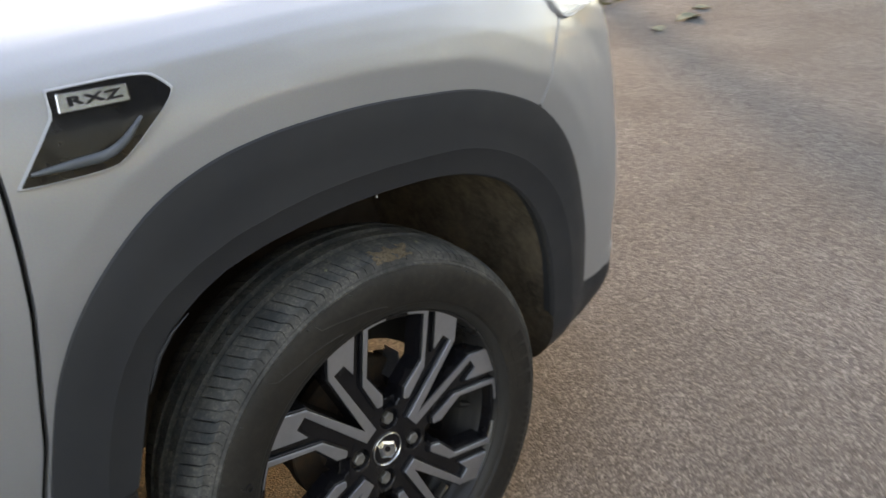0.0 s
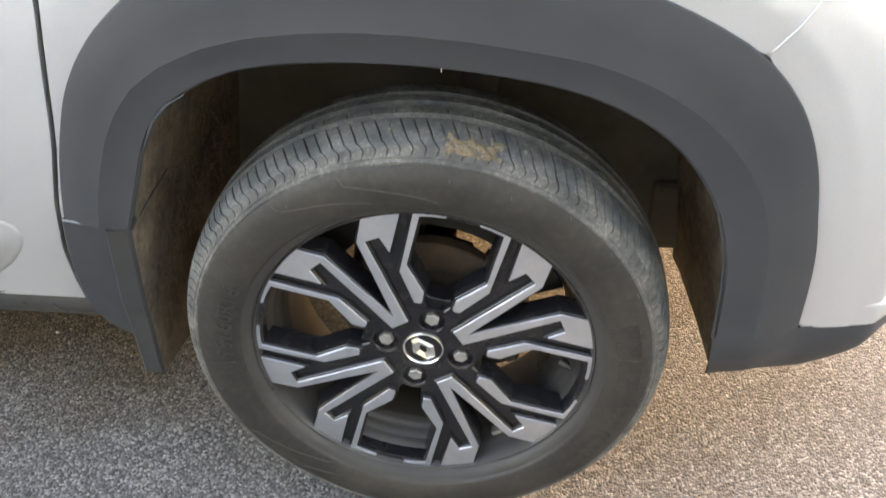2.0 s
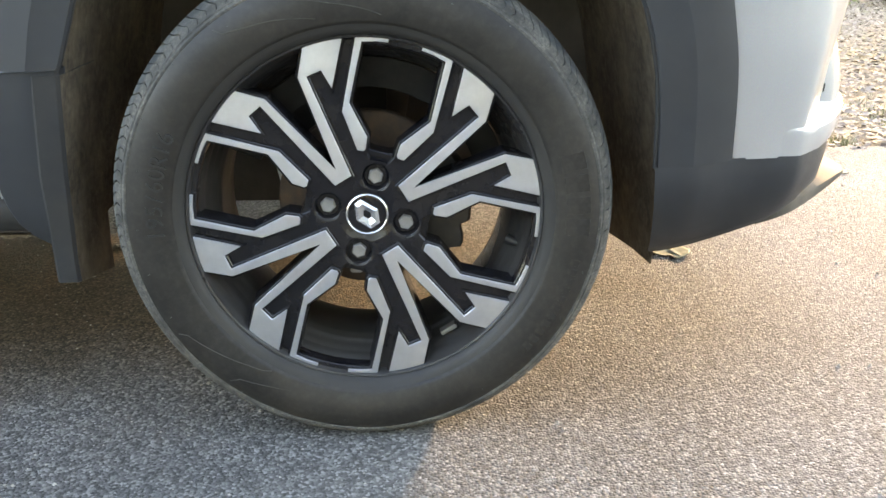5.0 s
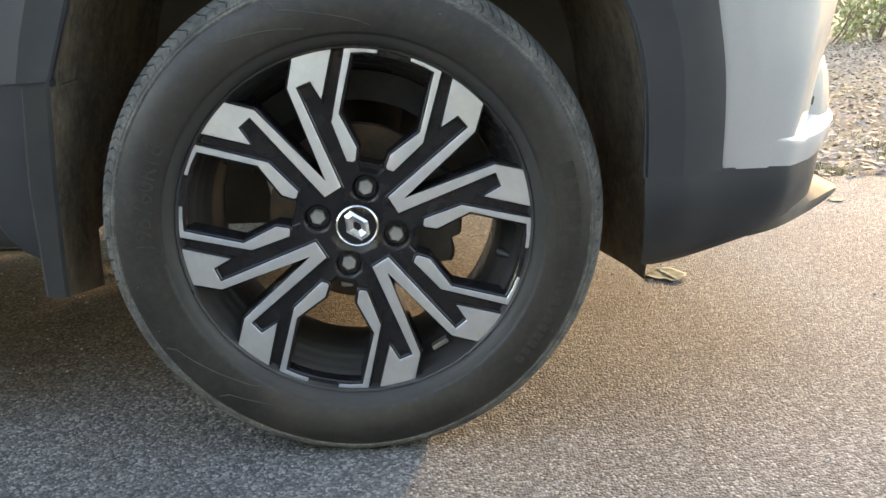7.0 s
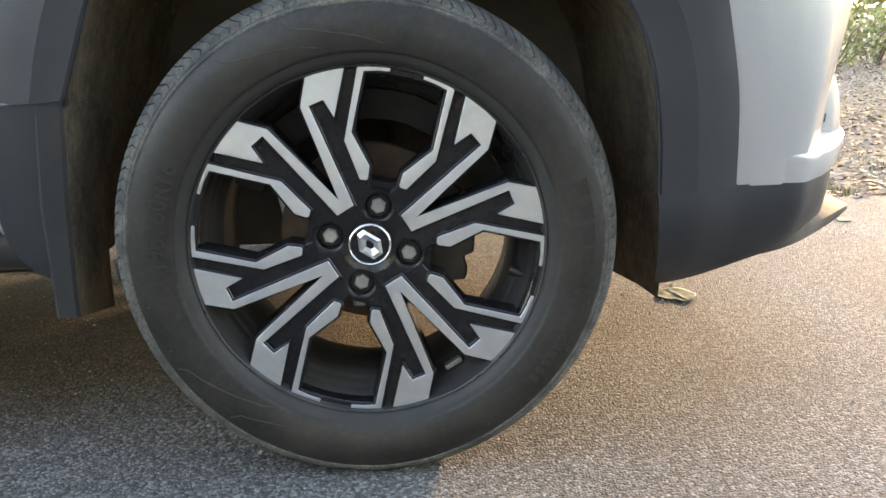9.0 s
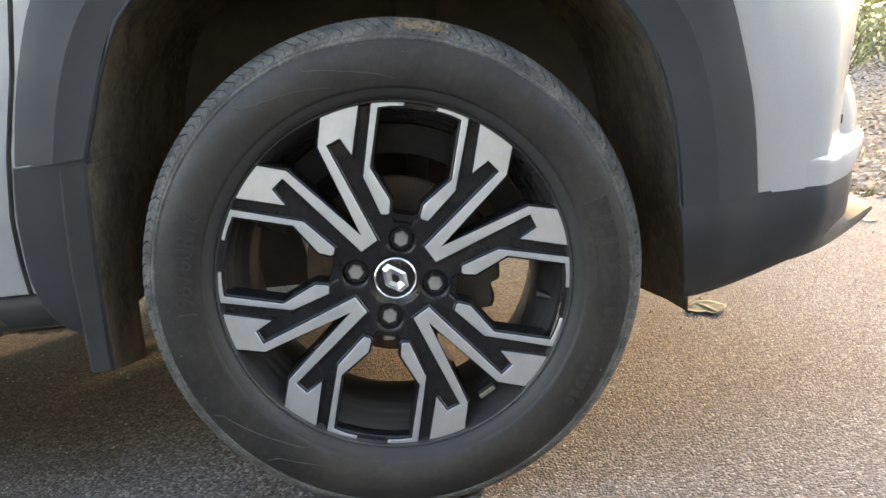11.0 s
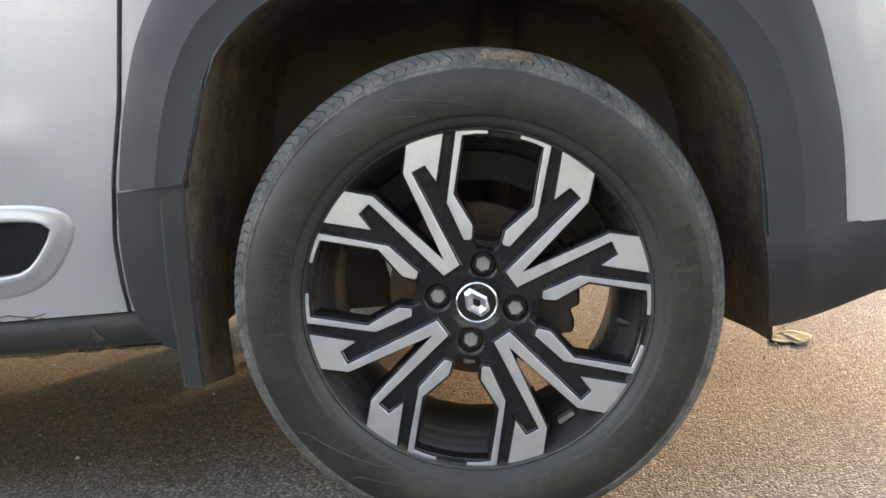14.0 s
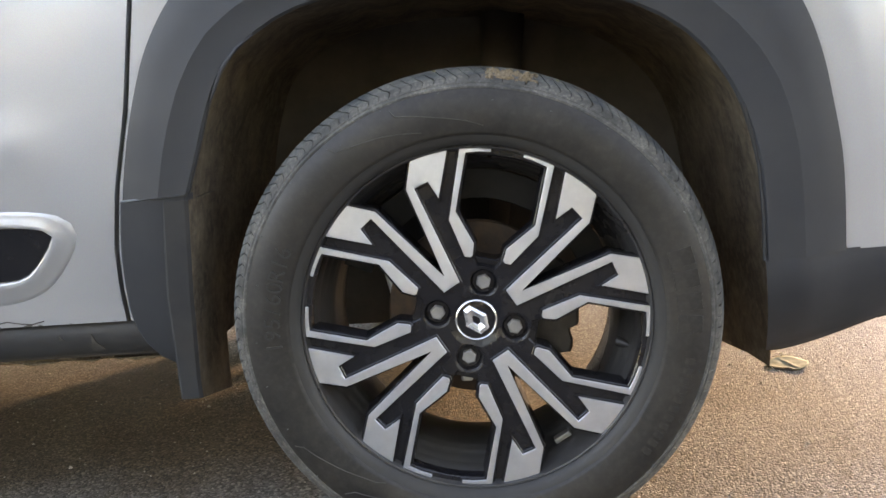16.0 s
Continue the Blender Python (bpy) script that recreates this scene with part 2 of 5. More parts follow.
PALE_LEAF = mottled("pale_leaf", (0.165, 0.165, 0.11), (0.265, 0.265, 0.19), 60, 0.85, 0.0, 0.0006, 0.2)
GRIT = leafage("road_grit", (0.13, 0.115, 0.095), (0.26, 0.235, 0.20), (0.42, 0.39, 0.34))


# ---- mesh helpers ----
def mesh_of(name, verts, faces, material, smooth=True):
    me = bpy.data.meshes.new(name)
    me.from_pydata([tuple(v) for v in verts], [], faces)
    me.validate()
    bm = bmesh.new()
    bm.from_mesh(me)
    bmesh.ops.recalc_face_normals(bm, faces=bm.faces)
    bm.to_mesh(me)
    bm.free()
    me.materials.append(material)
    if smooth:
        me.polygons.foreach_set("use_smooth", [True] * len(me.polygons))
    return me


def part(name, me, parent=None, label="", at=None):
    """Links a mesh as one object, under a thing or under a part, with its world place kept."""
    ob = new(name, me)
    if at is not None:
        ob.matrix_basis = at
    if parent is not None:
        ob.parent = parent
        ob.matrix_parent_inverse = WORLD_OF[parent.name].inverted()
    WORLD_OF[ob.name] = at.copy() if at is not None else Matrix()
    return tagged(ob, label) if label else ob


WORLD_OF = {}


def sharpen(me, degrees=35):
    me.set_sharp_from_angle(angle=radians(degrees))
    return me


def lathe(name, profile, material, steps=96, closed=False, sharp=40):
    """Profile of (radius, y) turned about the y axis."""
    n = len(profile)
    verts = [(r * math.cos(a), y, r * math.sin(a)) for a in np.linspace(0, 2 * math.pi, steps, endpoint=False) for r, y in profile]
    faces = []
    for i in range(steps):
        j = (i + 1) % steps
        for k in range(n if closed else n - 1):
            m = (k + 1) % n
            faces.append((i * n + k, i * n + m, j * n + m, j * n + k))
    return sharpen(mesh_of(name, verts, faces, material), sharp)


def grid_faces(rows, cols, wrap=False):
    out = []
    for i in range(rows - 1):
        for j in range(cols if wrap else cols - 1):
            k = (j + 1) % cols
            out.append((i * cols + j, i * cols + k, (i + 1) * cols + k, (i + 1) * cols + j))
    return out


def slab(name, outline, material, front, back, chamfer=0.0, grow=0.0, grow_front=0.0):
    """A flat polygon of (x, z) in the y plane, from front to back, with a small chamfer round its front and a draft to its back."""
    def off(d):
        pts, n, res = [Vector(p) for p in outline], len(outline), []
        area = sum(pts[i].x * pts[(i + 1) % n].y - pts[(i + 1) % n].x * pts[i].y for i in range(n))
        s = 1 if area > 0 else -1
        for i in range(n):
            a, b = (pts[i] - pts[i - 1]).normalized(), (pts[(i + 1) % n] - pts[i]).normalized()
            na, nb = Vector((a.y, -a.x)) * s, Vector((b.y, -b.x)) * s
            m = (na + nb)
            m = m / max(m.length_squared / 2, 0.35)
            res.append(pts[i] + m * d)
        return res
    rings = [(off(grow_front - chamfer), front)] + ([(off(grow_front), front + chamfer)] if chamfer else []) + [(off(grow), back)]
    n, verts, faces = len(outline), [], []
    for ring, y in rings:
        verts += [(p.x, y, p.y) for p in ring]
    faces.append(tuple(range(n)))
    faces.append(tuple(range((len(rings) - 1) * n, len(rings) * n)))
    faces += [(k * n + i, k * n + (i + 1) % n, (k + 1) * n + (i + 1) % n, (k + 1) * n + i) for k in range(len(rings) - 1) for i in range(n)]
    me = mesh_of(name, verts, faces, material, False)
    return me


def box_mesh(name, x0, x1, y0, y1, z0, z1, material, bevel=0.004):
    bm = bmesh.new()
    bmesh.ops.create_cube(bm, size=1.0)
    for v in bm.verts:
        v.co = Vector(((x0 + x1) / 2 + v.co.x * (x1 - x0), (y0 + y1) / 2 + v.co.y * (y1 - y0), (z0 + z1) / 2 + v.co.z * (z1 - z0)))
    if bevel:
        bmesh.ops.bevel(bm, geom=bm.edges[:], offset=bevel, segments=2, profile=0.5, affect="EDGES")
    me = bpy.data.meshes.new(name)
    bm.to_mesh(me)
    bm.free()
    me.materials.append(material)
    return me


def tube(name, points, radius, material, sides=8, cyclic=False):
    pts = [Vector(p) for p in points]
    verts, n = [], len(pts)
    for i, p in enumerate(pts):
        q0, q1 = pts[i - 1] if (i or cyclic) else p, pts[(i + 1) % n] if (i < n - 1 or cyclic) else p
        d = (q1 - q0).normalized()
        u = d.cross(Vector((0.13, 0.2, 0.97))).normalized()
        w = d.cross(u)
        r = radius[i] if isinstance(radius, (list, tuple)) else radius
        verts += [p + (u * math.cos(a) + w * math.sin(a)) * r for a in np.linspace(0, 2 * math.pi, sides, endpoint=False)]
    faces = grid_faces(n, sides, True)
    if cyclic:
        faces += [((n - 1) * sides + j, (n - 1) * sides + (j + 1) % sides, (j + 1) % sides, j) for j in range(sides)]
    else:
        faces += [tuple(range(sides)), tuple(range((n - 1) * sides, n * sides))]
    return mesh_of(name, verts, faces, material)


def resample(points, count):
    p = np.array(points, float)
    d = np.r_[0, np.cumsum(np.linalg.norm(np.diff(p, axis=0), axis=1))]
    s = np.linspace(0, d[-1], count)
    return np.stack([np.interp(s, d, p[:, k]) for k in range(p.shape[1])], 1)


def smoothed(points, count, rounds=2):
    p = np.array(points, float)
    for _ in range(rounds):
        q = [p[0]]
        for a, b in zip(p[:-1], p[1:]):
            q += [a * 0.75 + b * 0.25, a * 0.25 + b * 0.75]
        p = np.array(q + [p[-1]])
    return resample(p, count)


def text_mesh(body, size, depth, material, bold=0.0):
    cu = bpy.data.curves.new("lettering", "FONT")
    cu.body, cu.size, cu.extrude, cu.offset, cu.align_x, cu.align_y = body, size, depth, bold, "CENTER", "CENTER"
    ob = new("lettering", cu)
    bpy.context.view_layer.update()
    me = bpy.data.meshes.new_from_object(ob.evaluated_get(bpy.context.evaluated_depsgraph_get()))
    bpy.data.objects.remove(ob)
    me.materials.clear()
    me.materials.append(material)
    return me

# ---- ground ----
def road_edge(x):
    """Where the asphalt ends towards the verge."""
    bend = 0.68 * min(max((x - 1.7) / 1.9, 0.0), 1.0)
    return 1.72 + bend + 0.05 * noise.noise(Vector((x * 2.1, 0.3, 0))) + 0.025 * noise.noise(Vector((x * 9, 4.3, 0)))


def build_ground():
    xs = sorted(set([-400, -150, -60, -30, -15] + list(np.arange(-8, 14.01, 0.5)) + [20, 35, 70, 160, 400]))
    ys = sorted(set([-400, -150, -60, -25, -12, -5.2] + list(np.arange(0, 16.01, 0.5)) + [22, 35, 70, 160, 400]))
    verts = []
    for x in xs:
        for y in ys:
            z = -0.03
            if y > 2.6 and abs(x) < 20:
                z += 0.05 * noise.noise(Vector((x * 0.5, y * 0.5, 2))) + 0.02 * min(y - 2.6, 3)
            if y <= -5.2:
                z = -0.03
            verts.append((x, y, z))
    ob = new("ground", mesh_of("ground", verts, grid_faces(len(xs), len(ys)), SOIL))
    tagged(ob, "dry brown soil with thin grass beside the road", "ground", kind="structure")
    # the road: a thin slab with a crumbled edge
    xs = list(np.linspace(-90, -6, 20)) + list(np.arange(-5.9, 8, 0.07)) + list(np.linspace(8.2, 90, 20))
    verts, faces = [], []
    for x in xs:
        e = road_edge(x)
        for y, z in ((-5.0, -0.05), (-5.0, 0.0), (-2.0, 0.0), (0.0, 0.0), (e - 0.10, 0.0), (e - 0.03, -0.003), (e, -0.012), (e + 0.03, -0.05)):
            verts.append((x, y, z))
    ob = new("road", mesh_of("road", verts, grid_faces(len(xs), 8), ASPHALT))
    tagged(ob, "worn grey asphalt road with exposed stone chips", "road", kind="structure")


def leaf_bits(rng, x, y, z, size, verts, faces, flat=0.35):
    """One curled leaf of four quads, added to the lists."""
    a, tilt, curl = rng.uniform(0, 6.283), rng.uniform(-flat, flat), rng.uniform(-0.4, 0.9)
    m = Matrix.Translation((x, y, z)) @ Euler((tilt, rng.uniform(-flat, flat), a)).to_matrix().to_4x4()
    n = len(verts)
    for i, w in enumerate((0.0, 0.26, 0.34, 0.22, 0.02)):
        u = i / 4 - 0.5
        for s in (-1, 1):
            verts.append(m @ Vector((u * size, s * w * size, size * (curl * (u * u - 0.05) + 0.35 * abs(w) * (0.5 + curl * 0.3)))))
    for i in range(4):
        faces.append((n + 2 * i, n + 2 * i + 1, n + 2 * i + 3, n + 2 * i + 2))


def build_litter():
    rng, verts, faces = random.Random(4), [], []
    for _ in range(52000):
        x, far = rng.uniform(0.2, 7), rng.random() ** 1.6 * 7.0
        y = road_edge(x) + far + rng.uniform(-0.05, 0.2) - 0.05
        if rng.random() < 0.35 and far < 0.7:
            continue
        z = -0.012 + 0.02 * min(max(y - 2.6, 0), 3) + rng.uniform(0, 0.03)
        leaf_bits(rng, x, y, z, rng.uniform(0.014, 0.042), verts, faces, 0.32)
    ob = new("leaf_litter", mesh_of("leaf_litter", verts, faces, LITTER, False))
    tagged(ob, "dry brown fallen leaves strewn over the verge", "leaf litter", kind="stuff")
    verts, faces = [], []
    for _ in range(15000):
        x = rng.uniform(0.8, 6.0)
        y = road_edge(x) + 0.03 + abs(rng.gauss(0, 0.28))
        if noise.noise(Vector((x * 2.6, y * 2.6, 7.0))) < -0.12:
            continue
        n, a, tall, lean = len(verts), rng.uniform(0, 6.283), rng.uniform(0.018, 0.05), rng.uniform(0.2, 1.1)
        dx, dy = math.cos(a), math.sin(a)
        for w, f in ((-1, 0.0), (1, 0.0), (0.7, 0.6), (-0.7, 0.6), (0, 1.0)):
            verts.append((x - dy * w * 0.0016 + dx * tall * lean * f * f, y + dx * w * 0.0016 + dy * tall * lean * f * f, -0.022 + tall * f))
        faces += [(n, n + 1, n + 2, n + 3), (n + 3, n + 2, n + 4)]
    ob = new("verge_grass", mesh_of("verge_grass", verts, faces, GRASS, False))
    tagged(ob, "short dry olive grass along the asphalt edge", "grass", kind="stuff")
    verts, faces = [], []
    for _ in range(5200):
        x, y = rng.uniform(-1.6, 3.2), rng.uniform(-0.8, 1.7)
        r = rng.uniform(0.0008, 0.0024) if rng.random() < 0.93 else rng.uniform(0.0025, 0.0045)
        n = len(verts)
        for dx, dy, dz in ((1, 0, 0), (0, 1, 0), (-1, 0, 0), (0, -1, 0), (0, 0, 1)):
            verts.append((x + dx * r * rng.uniform(0.7, 1.3), y + dy * r * rng.uniform(0.7, 1.3), 0.0005 + dz * r * rng.uniform(0.6, 1.2)))
        faces += [(n, n + 1, n + 4), (n + 1, n + 2, n + 4), (n + 2, n + 3, n + 4), (n + 3, n, n + 4)]
    ob = new("road_grit", mesh_of("road_grit", verts, faces, GRIT, False))
    tagged(ob, "small loose stone chips lying on the asphalt", "grit", kind="stuff")


def fallen_leaf(x, y, size, turn, label, material, curl=0.25, seed=1):
    rng, verts, cols, rows = random.Random(seed), [], 7, 13
    for i in range(rows):
        u = i / (rows - 1)
        w = 0.42 * math.sin(math.pi * min(1.0, 0.06 + 0.94 * u) ** 0.8) * (1 + 0.12 * rng.uniform(-1, 1))
        for j in range(cols):
            v = j / (cols - 1) * 2 - 1
            z = curl * (abs(v) ** 1.6) * w * 0.9 + 0.10 * curl * math.sin(7 * u + 2 * v + seed) + 0.10 * u * curl
            verts.append(((u - 0.5) * size, v * w * size, (z + 0.02) * size))
    low = min(v[2] for v in verts)
    top = [(a, b, c - low + 0.0012) for a, b, c in verts]
    low_side = [(a, b, c - 0.0009) for a, b, c in top]
    faces = grid_faces(rows, cols)
    k = len(top)
    rim = [j for j in range(cols)] + [i * cols + cols - 1 for i in range(1, rows)] + [(rows - 1) * cols + j for j in range(cols - 2, -1, -1)] + [i * cols for i in range(rows - 2, 0, -1)]
    allf = faces + [tuple(reversed([q + k for q in f])) for f in faces] + [(rim[i], rim[(i + 1) % len(rim)], rim[(i + 1) % len(rim)] + k, rim[i] + k) for i in range(len(rim))]
    me = mesh_of("fallen_leaf", top + low_side, allf, material)
    ob = new("fallen_leaf", me)
    ob.matrix_basis = pose(x, y, 0.0, 0, 0, turn)
    tagged(ob, label, "leaf", group="leaves on the road")
    WORLD_OF[ob.name] = ob.matrix_basis.copy()
    part("leaf_stalk", tube("leaf_stalk", [(-0.5 * size, 0, 0.004), (-0.62 * size, 0.03 * size, 0.007), (-0.72 * size, 0.02 * size, 0.003)], 0.0011, material, 5), ob).matrix_parent_inverse = Matrix()
    return ob


def crumpled_leaf(x, y, rim, label, material, seed=1):
    """A broad limp leaf lying flat: wavy blade with a raised midrib, and its stalk."""
    pts = smoothed([*rim, rim[0]], 49, 2)[:-1]
    rings, n, top = 7, 48, []
    for i in range(1, rings + 1):
        f = i / rings
        for a, b in pts:
            p = Vector((a * f * 22, b * f * 22, seed))
            z = 0.004 + 0.0042 * noise.noise(p) * f + 0.0034 * noise.noise(p * 2.3) * f ** 2
            z += 0.0030 * math.exp(-((a * f + 0.25 * b * f) / 0.004) ** 2) * (1 - 0.5 * f) + 0.002 * f ** 4
            top.append((a * f, b * f, z))
    low = min(p[2] for p in top)
    top = [(0.0, 0.0, 0.0075 - low)] + [(a, b, c - low + 0.0012) for a, b, c in top]
    k = len(top)
    faces = [(0, 1 + j, 1 + (j + 1) % n) for j in range(n)] + [tuple(q + 1 for q in f) for f in grid_faces(rings, n, True)]
    faces += [tuple(reversed([q + k for q in f])) for f in faces]
    edge = [1 + (rings - 1) * n + j for j in range(n)]
    faces += [(edge[j], edge[(j + 1) % n], edge[(j + 1) % n] + k, edge[j] + k) for j in range(n)]
    ob = new("fallen_leaf", mesh_of("fallen_leaf", top + [(a, b, c - 0.0009) for a, b, c in top], faces, material))
    ob.matrix_basis = pose(x, y, 0.0)
    tagged(ob, label, "leaf", group="leaves on the road")
    WORLD_OF[ob.name] = ob.matrix_basis.copy()
    end = Vector(top[1 + (rings - 1) * n + 12])
    part("leaf_stalk", tube("leaf_stalk", [end, end + Vector((0.004, 0.012, 0.003)), end + Vector((0.003, 0.024, -0.003))], 0.0010, material, 5), ob).matrix_parent_inverse = Matrix()
    return ob


def shrub(x, y, height, spread, leaves, seed, label, foliage=None):
    rng = random.Random(seed)
    top = new("shrub")
    top.matrix_basis = pose(x, y, 0.02)
    tagged(top, label, "shrub", group="shrubs on the verge")
    WORLD_OF[top.name] = top.matrix_basis.copy()
    tips, stems = [], []
    for k in range(7):
        a, lean = rng.uniform(0, 6.283), rng.uniform(0.2, 0.8)
        pts = [Vector((0.05 * math.cos(a), 0.05 * math.sin(a), -0.08))]
        for s in range(5):
            step = height / 5
            pts.append(pts[-1] + Vector((math.cos(a) * lean * step * spread + rng.uniform(-0.06, 0.06), math.sin(a) * lean * step * spread + rng.uniform(-0.06, 0.06), step * rng.uniform(0.6, 1.0))))
        stems.append(part("stem", tube("stem", [Vector((x, y, 0.02)) + p for p in pts], [0.02 * (1 - i / 7) * height for i in range(6)], BARK, 6), top))
        tips += pts[2:]
    verts, faces = [], []
    for _ in range(leaves):
        c = rng.choice(tips)
        p = Vector((x, y, 0.02)) + c + Vector((rng.gauss(0, 0.17), rng.gauss(0, 0.17), rng.gauss(0, 0.15))) * height * 0.8
        leaf_bits(rng, p.x, p.y, max(p.z, 0.05), rng.uniform(0.035, 0.08) * (0.7 + 0.3 * height), verts, faces, 1.4)
    part("foliage", mesh_of("foliage", verts, faces, foliage or GREEN, False), top)
    return top


def tree(x, y, height, seed, label, leaves=5200, foliage=None):
    rng = random.Random(seed)
    top = new("tree")
    top.matrix_basis = pose(x, y, 0.0)
    tagged(top, label, "tree", group="trees on the verge")
    WORLD_OF[top.name] = top.matrix_basis.copy()
    base, trunk = Vector((x, y, -0.1)), []
    for i in range(7):
        trunk.append(base + Vector((rng.uniform(-0.08, 0.08) * i, rng.uniform(-0.08, 0.08) * i, height * 0.62 * i / 6)))
    part("trunk", tube("trunk", trunk, [0.17 - 0.018 * i for i in range(7)], BARK, 10), top)
    tips = []
    for k in range(11):
        a, start = k * 2.4 + rng.uniform(-0.4, 0.4), trunk[3 + k % 4]
        pts = [start]
        for i in range(5):
            pts.append(pts[-1] + Vector((math.cos(a) * 0.42 + rng.uniform(-0.15, 0.15), math.sin(a) * 0.42 + rng.uniform(-0.15, 0.15), rng.uniform(0.05, 0.42))) * height / 6)
        part("limb", tube("limb", pts, [0.07 - 0.011 * i for i in range(6)], BARK, 6), top)
        tips += pts[2:]
    verts, faces = [], []
    for _ in range(leaves):
        c = rng.choice(tips)
        leaf_bits(rng, c.x + rng.gauss(0, 0.07) * height, c.y + rng.gauss(0, 0.07) * height, c.z + rng.gauss(0, 0.055) * height, rng.uniform(0.015, 0.03) * height, verts, faces, 1.4)
    part("crown", mesh_of("crown", verts, faces, foliage or GREEN, False), top)


def build_woods():
    rng, verts, faces = random.Random(11), [], []
    for _ in range(900):
        a = rng.uniform(0, 6.283)
        r = rng.uniform(80, 130)
        x, y, h = r * math.cos(a), r * math.sin(a), rng.uniform(5.0, 11.0)
        for _ in range(34):
            s = rng.uniform(0.5, 1.1)
            leaf_bits(rng, x + rng.gauss(0, 1.8), y + rng.gauss(0, 1.8), max(0.2, h * rng.random() ** 0.7), s * 1.6, verts, faces, 1.5)
    ob = new("far_woods", mesh_of("far_woods", verts, faces, GREEN, False))
    tagged(ob, "distant band of hazy green trees", "woods", kind="stuff")


# ---- the car: surface of its side ----
WIDE = 1.75
PLAN = smoothed([(-3.30, 0.16), (-3.18, 0.05), (-2.95, 0.015), (-2.4, 0.0), (-1.2, -0.004), (-0.5, -0.002), (0.2, 0.0), (0.44, 0.0), (0.51, 0.004), (0.556, 0.012), (0.573, 0.023), (0.614, 0.078), (0.648, 0.14), (0.688, 0.22), (0.735, 0.33), (0.770, 0.48), (0.790, 0.68), (0.796, 0.90)], 900, 1)
RUN = np.r_[0, np.cumsum(np.linalg.norm(np.diff(PLAN, axis=0), axis=1))]
RUN = RUN - np.interp(0.0, PLAN[:, 0], RUN)      # run 0 lies over the front axle, and run is x along the flat side


ARCH_OUT = smoothed([(-0.440, 0.4835), (-0.424, 0.545), (-0.402, 0.612), (-0.385, 0.655), (-0.364, 0.692), (-0.334, 0.731), (-0.297, 0.765), (-0.262, 0.791), (-0.225, 0.812), (-0.170, 0.829), (-0.122, 0.835), (-0.074, 0.837), (-0.024, 0.835), (0.026, 0.831), (0.078, 0.824), (0.128, 0.815), (0.180, 0.806), (0.228, 0.793), (0.282, 0.770), (0.338, 0.738), (0.376, 0.698), (0.401, 0.657), (0.421, 0.607), (0.436, 0.548), (0.448, 0.500), (0.456, 0.450), (0.464, 0.366)], 90, 1)
ARCH_IN = smoothed([(-0.345, 0.490), (-0.326, 0.540), (-0.304, 0.600), (-0.282, 0.640), (-0.253, 0.667), (-0.197, 0.698), (-0.140, 0.710), (-0.085, 0.715), (-0.030, 0.7155), (0.025, 0.713), (0.080, 0.707), (0.134, 0.699), (0.190, 0.683), (0.249, 0.653), (0.291, 0.613), (0.323, 0.563), (0.340, 0.515), (0.349, 0.477), (0.355, 0.420), (0.358, 0.362)], 90, 1)
CREASE = smoothed([(-0.385, 0.488), (-0.367, 0.558), (-0.335, 0.635), (-0.285, 0.696), (-0.193, 0.739), (-0.082, 0.754), (0.025, 0.751), (0.133, 0.737), (0.187, 0.727), (0.244, 0.705), (0.305, 0.666), (0.363, 0.599), (0.390, 0.525), (0.403, 0.436), (0.408, 0.364)], 90, 1)
ARCH_FINE = np.array(resample(ARCH_OUT, 1425))


def shoulder(s):
    return float(np.interp(s, (-3.4, -2.2, -1.0, -0.3, 0.0, 0.2, 0.35, 0.5, 0.62, 0.9, 1.6), (1.0, 0.98, 0.955, 0.94, 0.930, 0.912, 0.885, 0.845, 0.81, 0.79, 0.79)))


def tuck(s, z):
    """How far the side lies inboard of its widest line; the fender swells out over the arch."""
    low = float(np.interp(z, (0.20, 0.30, 0.36, 0.42, 0.50, 0.58, 0.66, 0.74), (0.11, 0.068, 0.053, 0.037, 0.019, 0.008, 0.003, 0.0)))
    low *= float(np.interp(s, (0.0, 0.45), (1.0, 0.42)))
    h = z - shoulder(s)
    high = float(np.interp(h, (-0.22, -0.10, -0.04, 0.0, 0.018, 0.036, 0.050, 0.060, 0.068), (0.0, 0.002, 0.006, 0.013, 0.026, 0.055, 0.10, 0.16, 0.24)))
    gap = (ARCH_FINE[:, 0] - s) ** 2 + (ARCH_FINE[:, 1] - z) ** 2
    near = int(np.argmin(gap))
    swell = float(np.interp(near / 16.0, (0, 10, 20, 30, 38, 62, 70, 78, 85, 89), (0.002, 0.006, 0.016, 0.028, 0.036, 0.036, 0.030, 0.020, 0.010, 0.005)))
    bulge = 0.012 * float(np.interp(s, (0.56, 0.66), (0.0, 1.0))) * float(np.interp(z, (0.48, 0.60, 0.76, 0.82), (0.0, 1.0, 1.0, 0.5)))
    return low + high - bulge - swell * float(np.interp(math.sqrt(float(gap[near])), (0.0, 0.036, 0.042, 0.080, 0.155, 0.20), (0.885, 0.985, 0.975, 0.76, 0.13, 0.0)))


def skin(s, z, out=0.0, far=False):
    """The point of the car's skin at run s and height z, moved outwards by out."""
    e = 0.004
    s = min(s, float(RUN[-1]) - 0.01)
    p, a, b = (np.array([np.interp(q, RUN, PLAN[:, k]) for k in (0, 1)]) for q in (s, s - e, s + e))
    t = (b - a) / np.linalg.norm(b - a)
    n = np.array([-t[1], t[0]])
    d = tuck(s, z) - out
    x, y = p + n * d
    return Vector((float(x), float(WIDE - y if far else y), z))


